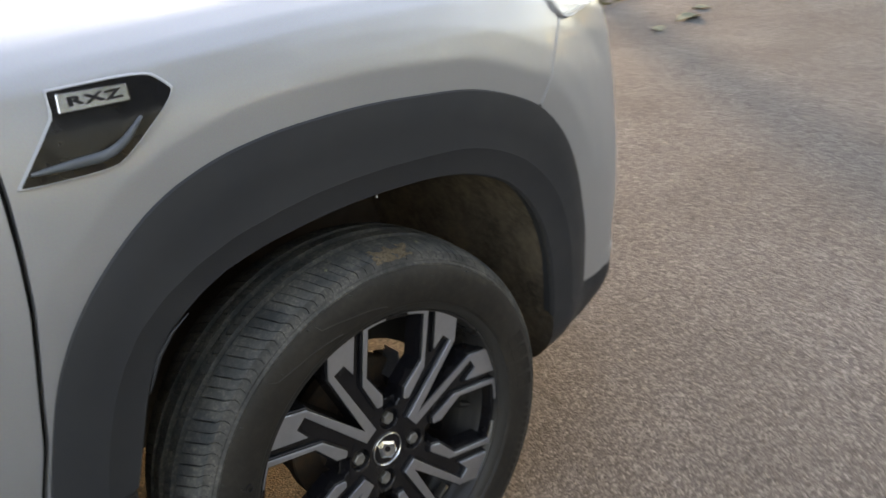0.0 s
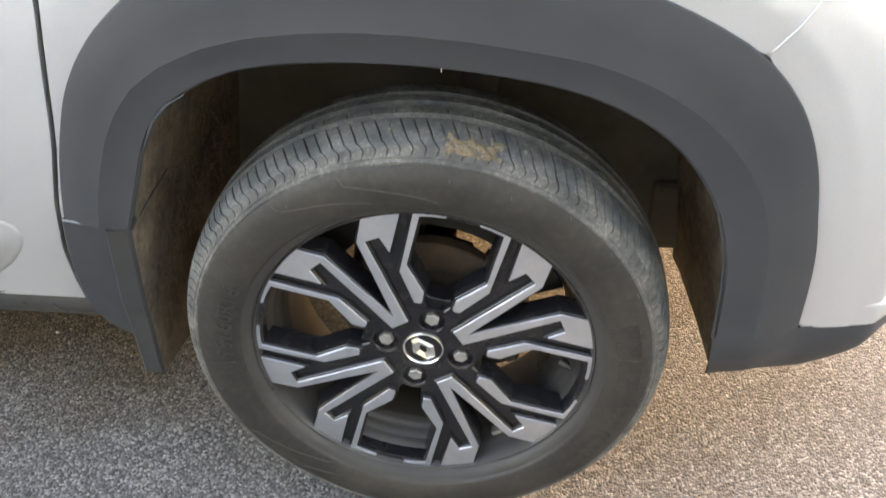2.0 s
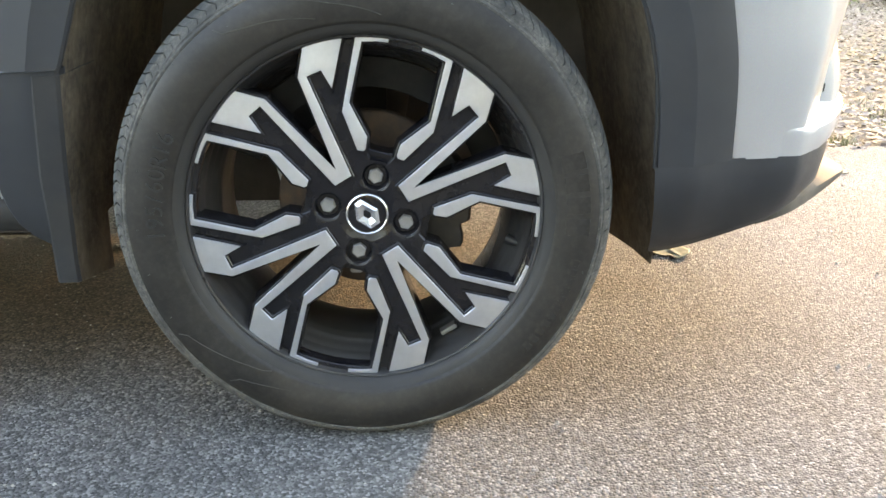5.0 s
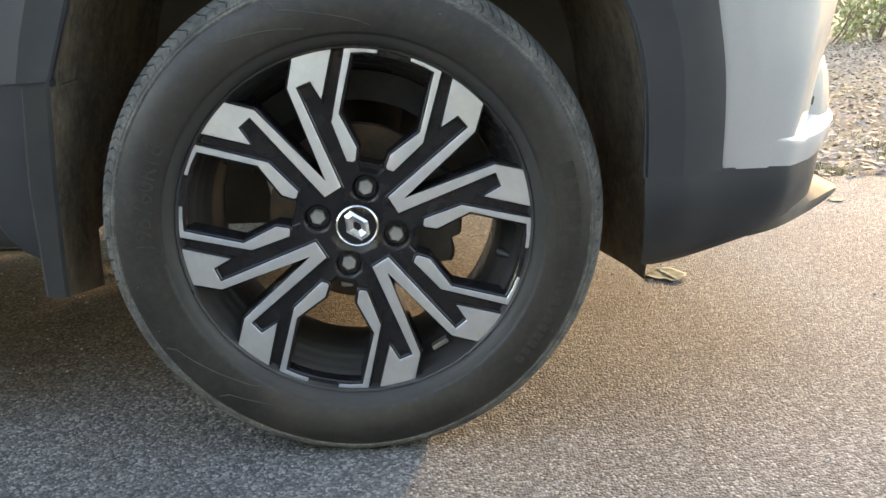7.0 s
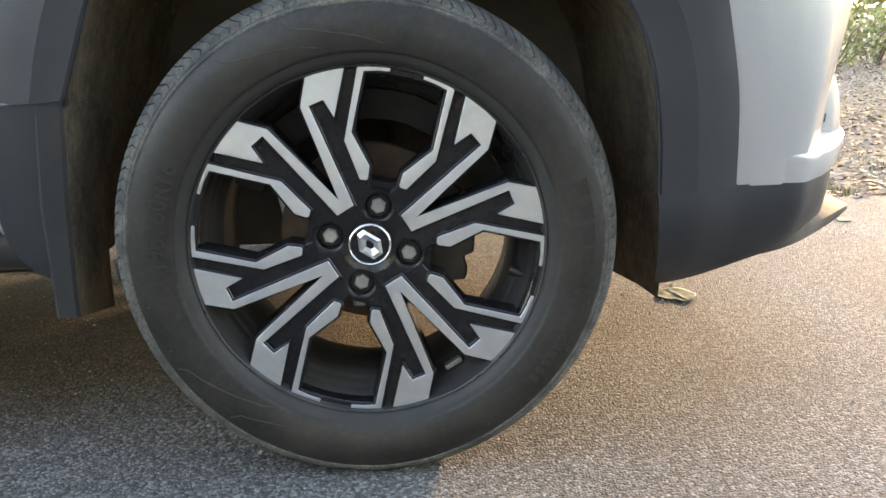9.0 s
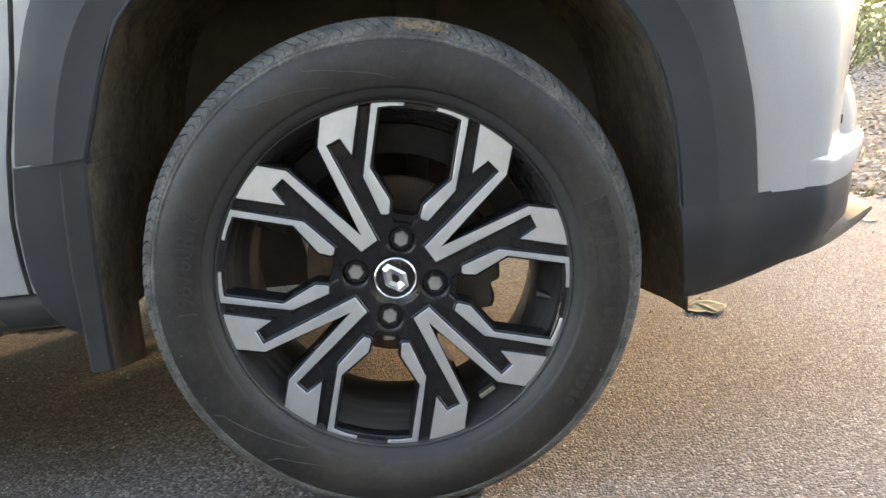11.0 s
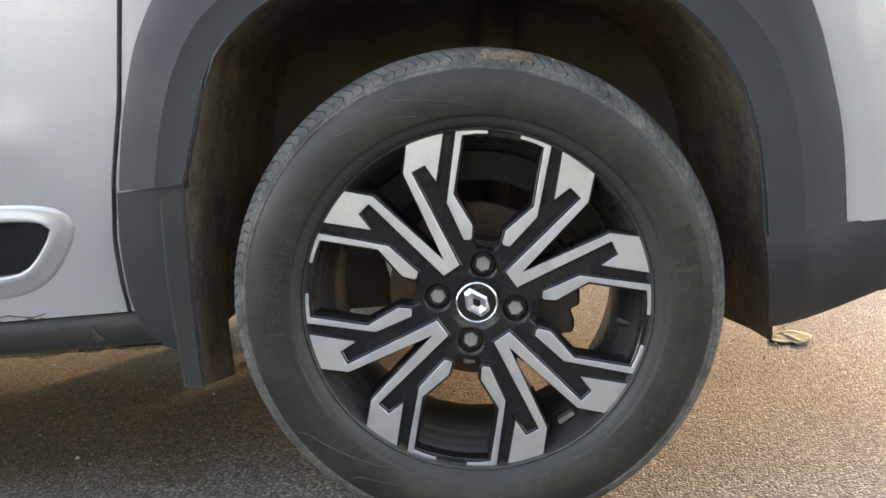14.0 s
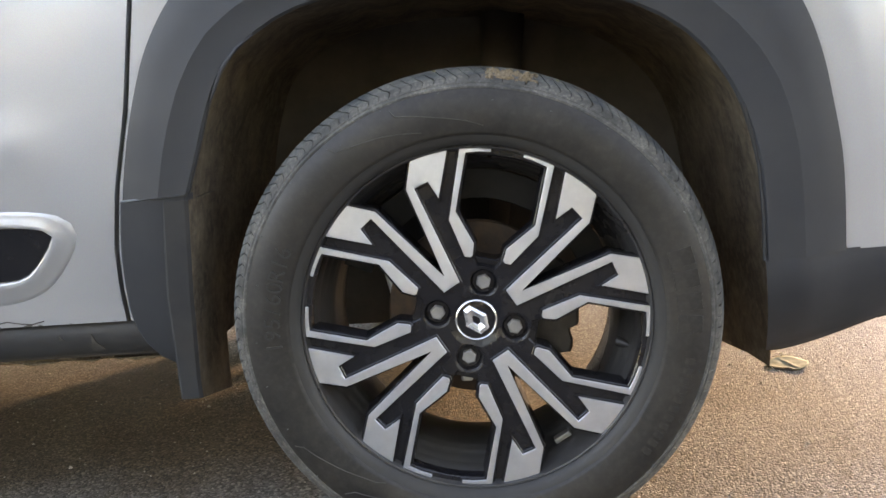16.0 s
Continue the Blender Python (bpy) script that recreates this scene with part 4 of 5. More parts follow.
def tyre_mesh():
    """Sidewall, shoulder and tread, with cut grooves, and flat where it stands on the road."""
    # radius, y, kind: 0 plain, 1 shoulder cut by lateral grooves, 2 groove round the tyre
    half = [(0.2195, 0.004, 0), (0.2215, -0.0035, 0), (0.2245, -0.0085, 0), (0.2290, -0.0120, 0), (0.2345, -0.0138, 0), (0.2365, -0.0170, 0), (0.2390, -0.0180, 0),
            (0.2480, -0.0205, 0), (0.2580, -0.0218, 0), (0.2680, -0.0215, 0), (0.2770, -0.0195, 0), (0.2850, -0.0162, 0), (0.2878, -0.0146, 0), (0.2896, -0.0134, 0), (0.2908, -0.0141, 0), (0.2924, -0.0139, 0), (0.2935, -0.0122, 0),
            (0.2950, -0.0103, 0), (0.2962, -0.0105, 0), (0.2975, -0.0093, 1), (0.2988, -0.0078, 1), (0.3000, -0.0063, 1), (0.3030, -0.0036, 1), (0.3060, 0.0004, 1), (0.3090, 0.0060, 1), (0.3120, 0.0135, 1), (0.3145, 0.0228, 1), (0.3162, 0.0335, 1),
            (0.3170, 0.0430, 0), (0.3110, 0.0445, 2), (0.3110, 0.0520, 2), (0.3180, 0.0535, 0), (0.3185, 0.0640, 1), (0.3187, 0.0700, 0), (0.3115, 0.0712, 2), (0.3115, 0.0765, 2)]
    rows = half + [(r, 0.153 - y, k) for r, y, k in reversed(half)]
    pitches = 68
    cols, pitch = [], 2 * math.pi / pitches
    for i in range(pitches):
        for f, deep in ((0.0, 0.0), (0.165, 0.0), (0.185, 0.5), (0.215, 0.5), (0.235, 0.0), (0.36, 0.0), (0.50, 0.0), (0.655, 0.0), (0.675, 1.0), (0.720, 1.0), (0.740, 0.0), (0.87, 0.0)):
            cols.append(((i + f) * pitch, deep))
    verts = []
    for a, deep in cols:
        for n, (r, y, kind) in enumerate(rows):
            side = -1 if n < len(half) else 1
            cut, slant = 0.0, 0.0
            if kind == 1 or 0.2995 < r < 0.3186:
                slant = 0.34 * (min(abs(y - 0.0765), 0.09) - 0.045) / 0.32 * side
                slant += 0.014 * math.sin(math.pi * min(1.0, max(0.0, (r - 0.2975) / 0.0115))) * side
            if kind == 1 and deep:
                # shallow bowed cuts on the shoulder that open into notches at the tread
                shallow, open_cut = (0.0024, 0.0064) if deep == 1.0 else (0.0016, 0.0030)
                cut = float(np.interp(r, (0.2980, 0.3010, 0.3095, 0.3135), (0.0004, shallow, shallow, open_cut)))
            rr = r - (cut * 0.75 if r < 0.3125 else cut)
            y += (0.65 * cut if r < 0.3125 else 0.0) * -side
            b = a + slant
            x, z = rr * math.cos(b), rr * math.sin(b)
            low = -0.305 + 0.0015 - z
            if low > 0:
                z = -0.305 + 0.0015 + 0.02 * min(low, 0.01) * (kind == 2)
            press = max(0.0, 1 - (z + 0.305) / 0.11) * max(0.0, 1 - abs(x) / 0.17)
            y = y + (-0.007 if n < len(half) else 0.007) * press * math.sin(math.pi * min(1.0, max(0.0, (r - 0.22) / 0.095)))
            verts.append((x, y, z))
    k = len(rows)
    faces = []
    for i in range(len(cols)):
        j = (i + 1) % len(cols)
        for m in range(k - 1):
            faces.append((i * k + m, i * k + m + 1, j * k + m + 1, j * k + m))
    me = sharpen(mesh_of("tyre", verts, faces, RUBBER), 38)
    me.materials.append(TREAD)
    me.materials.append(SHOULDER)
    me.materials.append(LIT_BEAD)

    def kind_of(row):
        return 3 if row < 4 else 0 if row < 13 or row >= k - 21 else 2 if row < 23 else 1
    me.polygons.foreach_set("material_index", [kind_of(min(v % k for v in p.vertices)) for p in me.polygons])
    return me


def sidewall_y(r):
    return float(np.interp(r, (0.239, 0.248, 0.258, 0.268, 0.277, 0.285), (-0.018, -0.0205, -0.0218, -0.0215, -0.0195, -0.0162)))


def build_wheel():
    barrel = [(0.2240, 0.010), (0.2225, -0.002), (0.2205, -0.0045), (0.2185, -0.0035), (0.2172, 0.001), (0.2150, 0.006), (0.2125, 0.016), (0.2092, 0.025), (0.2083, 0.0262), (0.2058, 0.036), (0.2045, 0.040), (0.2037, 0.0408), (0.2005, 0.050), (0.1972, 0.0565), (0.1964, 0.0570), (0.1945, 0.062),
              (0.1920, 0.066), (0.1900, 0.070), (0.1890, 0.084), (0.1875, 0.088), (0.1865, 0.120), (0.1875, 0.140), (0.1910, 0.152), (0.2050, 0.157), (0.2210, 0.160), (0.2240, 0.152)]
    wheel = part("wheel", lathe("wheel", barrel, BARREL, 128), car, "black and machined alloy wheel with a dusty tyre", HUB)
    part("tyre", tyre_mesh(), wheel, "dusty black rubber tyre with raised sidewall lettering", HUB)
    for q in range(4):
        bracket, vee = TURN_OF_WHEEL + 90 * q, TURN_OF_WHEEL + 45 + 90 * q
        for side in (1, -1):
            body = polar([(0.0690, 8), (0.082, 12.5), (0.0985, 11.2), (0.1425, 19.9), (0.2120, 13.3), (0.2168, 13.2), (0.2168, 19.0), (0.2168, 26.0), (0.2168, 32.4), (0.1870, 38.2), (0.0700, 45), (0.0690, 44)], bracket, side)
            part("spoke", slab("spoke", body, BLACK, 0.0075, 0.035, 0.0016, 0.003), wheel, "", HUB)
            bar = polar([(0.2190, 15.6), (0.2192, 10.5), (0.2190, 5.4), (0.2136, 5.4), (0.2134, 9.5), (0.2126, 13.8), (0.1420, 20.7), (0.0998, 12.0), (0.0850, 13.2), (0.0828, 14.9), (0.0845, 20.0), (0.1335, 24.9)], bracket, side)
            part("bracket_edge", slab("bracket_edge", bar, BLACK, 0.0024, 0.012, 0.0009, 0.0044, grow_front=0.0030), wheel, "", HUB)
            part("bracket_face", slab("bracket_face", bar, ALLOY, 0.0, 0.005, 0.0004), wheel, "machined bright face", HUB)
        foot = polar([(0.2186, d) for d in (13, 8.7, 4.3, 0, -4.3, -8.7, -13)] + [(0.2098, d) for d in (-13.4, -9, -4.5, 0, 4.5, 9, 13.4)], bracket)
        part("bracket_foot", slab("bracket_foot", foot, BLACK, 0.0032, 0.026, 0.0012, 0.0), wheel, "", HUB)
        right = [(0.2188, 12.9), (0.2191, 19.0), (0.2188, 25.3), (0.1632, 18.2), (0.1865, 16.1), (0.1850, 10.2), (0.0550, 12.4)]
        face = polar(right, vee, 1) + polar(right[::-1], vee, -1) + polar([(0.1878, 7.3)], vee, -1) + polar([(0.0690, 0.0)], vee, 1) + polar([(0.1878, 7.3)], vee, 1)
        part("vee_edge", slab("vee_edge", face, BLACK, 0.0024, 0.012, 0.0009, 0.0044, grow_front=0.0030), wheel, "", HUB)
        part("vee_face", slab("vee_face", face, ALLOY, 0.0, 0.005, 0.0004), wheel, "machined bright face", HUB)
        # web at the root of the vee, and a lug in each bracket window
        web = polar([(0.050, 20), (0.067, 3.0), (0.067, -3.0), (0.050, -20)], vee, 1)
        part("spoke_web", slab("spoke_web", web, BLACK, 0.008, 0.05, 0.001, 0.002), wheel, "", HUB)
        lug = polar([(0.0690, 13), (0.0835, 11.5), (0.0800, 7), (0.0795, 0), (0.0800, -7), (0.0835, -11.5), (0.0690, -13)], bracket, 1)
        part("hub_lug", slab("hub_lug", lug, BLACK, 0.018, 0.05, 0.0012, 0.001), wheel, "", HUB)
        at = HUB @ Matrix.Translation((0.050 * math.cos(radians(bracket)), 0, 0.050 * math.sin(radians(bracket))))
        verts = []
        for r, y in ((0.0, 0.0085), (0.0082, 0.0085), (0.0096, 0.0100), (0.0098, 0.030)):
            for k in range(6):
                a = math.pi / 3 * k + radians(bracket)
                verts.append((r * math.cos(a), y, r * math.sin(a)))
        part("wheel_nut", mesh_of("wheel_nut", verts[5:], [(0, *range(1, 7))[1:]] + [(1 + i * 6 + k, 1 + i * 6 + (k + 1) % 6, 1 + (i + 1) * 6 + (k + 1) % 6, 1 + (i + 1) * 6 + k) for i in range(2) for k in range(6)], NUT, False), wheel, "plain grey wheel nut", at)
    verts, rings, steps = [], np.concatenate([np.linspace(0.024, 0.070, 80), [0.0715, 0.073, 0.074]]), 400
    for r in rings:
        for k in range(steps):
            a = 2 * math.pi * k / steps
            y = 0.0068 + 0.0035 * max(0.0, (0.036 - r) / 0.012) + (0.0 if r <= 0.070 else 0.004 + (r - 0.0715) * 9.0)
            for q in range(4):
                b = radians(TURN_OF_WHEEL + 90 * q)
                d = math.hypot(r * math.cos(a) - 0.050 * math.cos(b), r * math.sin(a) - 0.050 * math.sin(b))
                y = max(y, 0.0068 + 0.0095 * min(1.0, max(0.0, (0.0172 - d) / 0.0034)), 0.0068 + 0.0010 * min(1.0, max(0.0, (0.0195 - d) / 0.0018)))
            verts.append((r * math.cos(a), y, r * math.sin(a)))
    part("hub_plate", sharpen(mesh_of("hub_plate", verts, grid_faces(len(rings), steps, True), BLACK), 45), wheel, "", HUB)
    part("hub_tab", box_mesh("hub_tab", -0.008, 0.008, 0.0, 0.02, -0.010, 0.010, STEEL, 0.003), wheel, "", HUB @ pose(-0.0175, 0.040, -0.081))
    verts = [(x, y, z) for z in (0.046, 0.0535) for x, y in ((0.0065, 0.026), (0.0285, 0.026), (0.0225, 0.062), (0.0120, 0.062))]
    part("hub_tab", mesh_of("hub_tab", verts, [(0, 1, 2, 3), (4, 7, 6, 5), (0, 4, 5, 1), (1, 5, 6, 2), (2, 6, 7, 3), (3, 7, 4, 0)], TAB, False), wheel, "", HUB)
    edge = [(0.0815, 0.108), (0.081, 0.100), (0.076, 0.089), (0.066, 0.077), (0.062, 0.074)]
    verts = [(x * g, y, z * g) for g in (1.0, 0.955) for y in (0.056, 0.092) for x, z in edge]
    n = len(edge)
    part("pad_spring", mesh_of("pad_spring", verts, grid_faces(2, n) + [(q[0] + 2 * n, q[1] + 2 * n, q[2] + 2 * n, q[3] + 2 * n) for q in grid_faces(2, n)] + [(k, k + 1, 2 * n + k + 1, 2 * n + k) for k in range(n - 1)], TAB, False), wheel, "", HUB)
    part("caliper_arm", box_mesh("caliper_arm", -0.006, 0.006, 0.0, 0.03, -0.026, 0.026, STEEL, 0.004), wheel, "", HUB @ pose(-0.112, 0.085, 0.034, 0, -12, 0))
    part("centre_cap", lathe("centre_cap", [(0.0, 0.0085), (0.018, 0.0088), (0.0238, 0.0098), (0.0262, 0.0135)], BLACK, 48), wheel, "gloss black centre cap", HUB)
    part("cap_ring", lathe("cap_ring", [(0.0236, 0.0100), (0.0240, 0.0080), (0.0252, 0.0070), (0.0266, 0.0080), (0.0272, 0.0120)], CHROME, 64), wheel, "chrome ring", HUB)
    # plain chrome lozenge on the cap
    a = radians(6)
    out = [(x * math.cos(a) + z * math.sin(a), z * math.cos(a) - x * math.sin(a)) for x, z in ((-0.0168, 0.0118), (-0.0096, 0.0184), (0.0126, 0.0078), (0.0168, -0.0096), (0.0068, -0.0184), (-0.0126, -0.0090))]
    inn = [(x * 0.32, z * 0.32) for x, z in out]
    verts = [(x, 0.0086, z) for x, z in out] + [(x * 0.74, 0.0058, z * 0.74) for x, z in out] + [(x, 0.0086, z) for x, z in inn]
    part("cap_lozenge", mesh_of("cap_lozenge", verts, [(i + 6 * k, (i + 1) % 6 + 6 * k, (i + 1) % 6 + 6 * k + 6, i + 6 * k + 6) for k in (0, 1) for i in range(6)], CHROME, False), wheel, "plain chrome lozenge", HUB)
    # brake and hub carrier behind the spokes
    part("brake_disc", lathe("brake_disc", [(0.050, 0.066), (0.072, 0.066), (0.074, 0.080), (0.116, 0.080), (0.118, 0.082), (0.118, 0.100), (0.060, 0.100)], RUST, 72), wheel, "rusty brake disc", HUB)
    rows = []
    for y, g in ((0.062, 0.88), (0.066, 1.0), (0.115, 1.0), (0.122, 0.9)):
        rows.append([((0.105 + (r - 0.105) * g) * math.cos(radians(t)), y, (0.105 + (r - 0.105) * g) * math.sin(radians(t))) for r, t in ((0.080, -36), (0.118, -37), (0.1290, -30.8), (0.1385, -28.2), (0.1385, -25.0), (0.1355, -21.0), (0.1290, -17.0), (0.1275, -15.0), (0.1360, -12.4), (0.1375, -10.5), (0.1365, -5.0), (0.1365, 4), (0.134, 20), (0.125, 40), (0.118, 47), (0.084, 44), (0.074, 4))])
    n = len(rows[0])
    part("brake_caliper", sharpen(mesh_of("brake_caliper", [v for r in rows for v in r], grid_faces(4, n, True) + [tuple(range(n)), tuple(range(3 * n, 4 * n))], IRON), 40), wheel, "dark iron brake caliper", HUB)
    shield = [(0.060, 50), (0.092, 52), (0.096, 95), (0.126, 98), (0.176, 101), (0.180, 110), (0.174, 126), (0.136, 140), (0.120, 156), (0.116, 172), (0.112, 190), (0.112, 215), (0.108, 240), (0.060, 250)]
    part("hub_carrier", slab("hub_carrier", polar(shield, 0), SHIELD, 0.125, 0.15, 0.004, 0.0), wheel, "dark iron hub carrier", HUB)
    backing = [(0.060, 60), (0.082, 72), (0.140, 79), (0.186, 82), (0.186, 106), (0.060, 120)]
    part("backing_plate", slab("backing_plate", polar(backing, 0), SHIELD, 0.200, 0.206, 0.001, 0.0), wheel, "", HUB)
    arc = [(0.188, d) for d in range(18, 166, 10)] + [(0.149, d) for d in range(158, 17, -10)]
    part("dust_shield", slab("dust_shield", polar(arc, 0), SHIELD, 0.076, 0.082, 0.001, 0.0), wheel, "dark dust shield over the brake", HUB)
    part("drive_shaft", lathe("drive_shaft", [(0.0, 0.05), (0.045, 0.05), (0.045, 0.13), (0.028, 0.15), (0.024, 0.30), (0.016, 0.31), (0.016, 0.5)], RUST, 24), wheel, "", HUB)
    # valve stem, and a lead balance weight stuck inside the rim
    turn = radians(-15.5)
    at = HUB @ Matrix.Translation((0.1975 * math.cos(turn), 0.050, 0.1975 * math.sin(turn))) @ Matrix.Rotation(-turn - math.pi / 2, 4, "Y") @ Matrix.Rotation(radians(55), 4, "X")
    part("valve_stem", lathe("valve_stem", [(0.0, -0.012), (0.0034, -0.012), (0.0040, -0.008), (0.0060, 0.0), (0.0072, 0.008)], CLEAN_RUBBER, 16), wheel, "", at)
    at = HUB @ Matrix.Translation((0.2000 * math.cos(radians(-58.7)), 0.036, 0.2000 * math.sin(radians(-58.7)))) @ Matrix.Rotation(radians(58.7 - 90), 4, "Y")
    part("balance_weight", box_mesh("balance_weight", -0.012, 0.012, -0.007, 0.007, -0.004, 0.003, NUT, 0.0015), wheel, "grey balance weight", at)

    # raised size marking along the sidewall
    def on_sidewall(angle, r, lift):
        c, s = math.cos(radians(angle)), math.sin(radians(angle))
        up = Vector((c, -0.05, s)).normalized()
        right = Vector((s, 0, -c))
        m = Matrix((right, up, right.cross(up))).transposed().to_4x4()
        m.translation = Vector((r * c, sidewall_y(r) - lift, r * s))
        return HUB @ m

    marks = "195/60R16"
    for k, ch in enumerate(marks):
        angle = 183.0 - 3.45 * k
        part("letter", text_mesh(ch, 0.029, 0.0009, CLEAN_RUBBER), wheel, "raised black rubber character", on_sidewall(angle, 0.2535, 0.0008))
    # unreadable or branded markings are plain raised bars
    for k in range(4):
        part("marking_bar", box_mesh("marking_bar", -0.011, 0.011, -0.015, 0.015, -0.0006, 0.0006, RUBBER, 0.0005), wheel, "", on_sidewall(15.5 - 6.1 * k, 0.262, -0.0003))
    for k in range(11):
        part("marking_bar", box_mesh("marking_bar", -0.0042, 0.0042, -0.0075, 0.0075, -0.0006, 0.0006, RUBBER, 0.0004), wheel, "", on_sidewall(-13 - 2.75 * k, 0.266, -0.0002))
    for k in range(14):
        part("marking_bar", box_mesh("marking_bar", -0.0016, 0.0016, -0.0035, 0.0035, -0.0005, 0.0005, RUBBER, 0.0), wheel, "", on_sidewall(176 - 0.95 * k, 0.2315, -0.0075 + 0.0))
    # rubber spikes left from the mould
    rng = random.Random(7)
    for k in range(26):
        angle, r = k * 13.8 + rng.uniform(-2, 2), rng.choice((0.276, 0.281, 0.287))
        part("mould_whisker", tube("mould_whisker", [(0, 0, -0.001), (0.0004, 0.0003, 0.0025), (0.0012, 0.0005, 0.0050)], [0.0006, 0.0005, 0.0004], TREAD, 5), wheel, "", on_sidewall(angle, r, 0.0))
    # faint angular ribs of the sidewall
    for bend in (((108.1, 0.283), (107.2, 0.2733), (97.3, 0.2591), (89.1, 0.251), (84.4, 0.2452)), ((126.2, 0.2826), (124.7, 0.2724), (118.3, 0.2635), (112.8, 0.2582), (102.0, 0.2454)),
                 ((-148.9, 0.2826), (-147.4, 0.273), (-138.6, 0.26), (-129.3, 0.248), (-125.0, 0.2441), (-122.5, 0.2391)), ((-130.5, 0.2816), (-128.7, 0.2703), (-120.9, 0.2588), (-106.2, 0.2437), (-104.8, 0.2391))):
        bend = [p for a, b in zip(bend, bend[1:]) for p in resample([a, b], 7)[:-1]] + [bend[-1]]
        pts = [(r * math.cos(radians(a)), sidewall_y(r) - 0.0001, r * math.sin(radians(a))) for a, r in bend]
        part("sidewall_rib", tube("sidewall_rib", pts, 0.0007, RIB, 5), wheel, "", HUB)
    return wheel


wheel = build_wheel()


def mud_clump():
    """Dried mud pressed onto the tyre's shoulder: one lumpy mesh."""
    rng, verts, cols, rows = random.Random(3), [], 46, 14
    faces = grid_faces(cols, rows)
    for i in range(cols):
        u = i / (cols - 1)
        for j in range(rows):
            v = j / (rows - 1)
            ragged = noise.noise(Vector((u * 9, v * 5, 1.7))) * 0.9 + noise.noise(Vector((u * 26, v * 12, 5))) * 0.6
            edge = min(u, 1 - u) * 5.0, min(v, 1 - v) * 3.2
            h = 0.0052 * min(1.0, edge[0]) * min(1.0, edge[1] + 0.15) + 0.0066 * ragged - 0.0024
            a = radians(85.4 - 13.0 * u)
            r = 0.2995 + 0.0125 * v + 0.0016
            y = float(np.interp(r, (0.299, 0.303, 0.306, 0.309, 0.312, 0.3145), (-0.0075, -0.0036, 0.0004, 0.006, 0.0135, 0.0228)))
            verts.append(((r + h * 0.75) * math.cos(a), y - h * 0.75, (r + h * 0.75) * math.sin(a)))
    return mesh_of("mud_clump", verts, faces, MUD)


part("mud_clump", mud_clump(), wheel, "dried brown mud stuck to the tread", HUB)
rng = random.Random(9)
for angle, y in ((96.0, 0.022), (68.0, 0.020)):
    r = float(np.interp(y, (0.0004, 0.006, 0.0135, 0.0228), (0.306, 0.309, 0.312, 0.3145)))
    pts = [(rng.uniform(0.7, 1.2) * 0.0022 * math.cos(t), rng.uniform(0.7, 1.2) * 0.0022 * math.sin(t), z) for z in (-0.001, 0.0014) for t in np.linspace(0, 5.2, 6)]
    m = HUB @ pose(r * math.cos(radians(angle)), y, r * math.sin(radians(angle)), 0, 90 - angle, 0)
    part("tread_pebble", mesh_of("tread_pebble", pts, grid_faces(2, 6, True) + [tuple(range(6)), tuple(range(6, 12))], PALE_LEAF, False), wheel, "", m)


# ---- wheel houses, underbody and the rest of the car ----
def build_wheelhouse(far, dx=0.0):
    path = smoothed([(-0.376, 0.262), (-0.370, 0.33), (-0.356, 0.43), (-0.346, 0.51), (-0.330, 0.570), (-0.306, 0.635), (-0.262, 0.678), (-0.200, 0.706), (-0.138, 0.719), (-0.070, 0.725), (0.0, 0.725), (0.064, 0.721), (0.131, 0.709), (0.200, 0.690), (0.262, 0.658), (0.320, 0.600), (0.350, 0.537), (0.366, 0.463), (0.378, 0.380), (0.392, 0.27), (0.403, 0.186), (0.405, 0.120)], 84, 1)
    rows = []
    for y, g in ((0.012, 1.0), (0.03, 1.003), (0.08, 1.012), (0.140, 1.016), (0.146, 1.016), (0.25, 1.018), (0.42, 1.015), (0.47, 1.0)):
        ribs = 0.0035 if 0.05 < y < 0.45 else 0.0
        # the far liner hangs lower, out of view, purely to block the low sun
        floor = 0.180 if far else float(np.interp(y, (0.012, 0.03, 0.08, 0.140, 0.146, 0.25, 0.42, 0.47), (0.365, 0.335, 0.262, 0.210, 0.1790, 0.1675, 0.142, 0.140)))
        rows.append([(x * g + dx, y if x > 0 or z > 0.48 else max(y, 0.045), max(0.34 + (z - 0.34) * g + ribs * math.sin(k * 1.3), floor if x > 0 else 0.0)) for k, (x, z) in enumerate(path)])
    n = len(path)
    verts = [(x, WIDE - y if far else y, z) for r in rows for x, y, z in r]
    part("arch_liner", mesh_of("arch_liner", verts, grid_faces(len(rows), n), LINER), car, "muddy black plastic arch liner")
    verts = []
    for x, z in path:
        verts += [(x + dx, WIDE - 0.47 if far else 0.47, max(z, 0.28)), (x + dx, WIDE - 0.47 if far else 0.47, 0.194 if x < -0.05 else 0.27 if x < 0.24 else 0.172)]
    part("inner_panel", mesh_of("inner_panel", verts, grid_faces(n, 2), UNDER), car)
    y0, y1 = (WIDE - 0.40, WIDE - 0.36) if far else (0.36, 0.40)
    part("strut", tube("strut", [(dx + 0.02, (y0 + y1) / 2, 0.30), (dx + 0.05, (y0 + y1) / 2 + (-0.03 if far else 0.03), 0.50), (dx + 0.07, (y0 + y1) / 2 + (-0.06 if far else 0.06), 0.72)], [0.026, 0.030, 0.036], UNDER, 14), car)
    part("control_arm", tube("control_arm", [(dx + 0.0, WIDE - 0.14 if far else 0.14, 0.20), (dx - 0.05, WIDE - 0.30 if far else 0.30, 0.215), (dx - 0.12, WIDE - 0.55 if far else 0.55, 0.25)], [0.020, 0.022, 0.03], UNDER, 10), car)


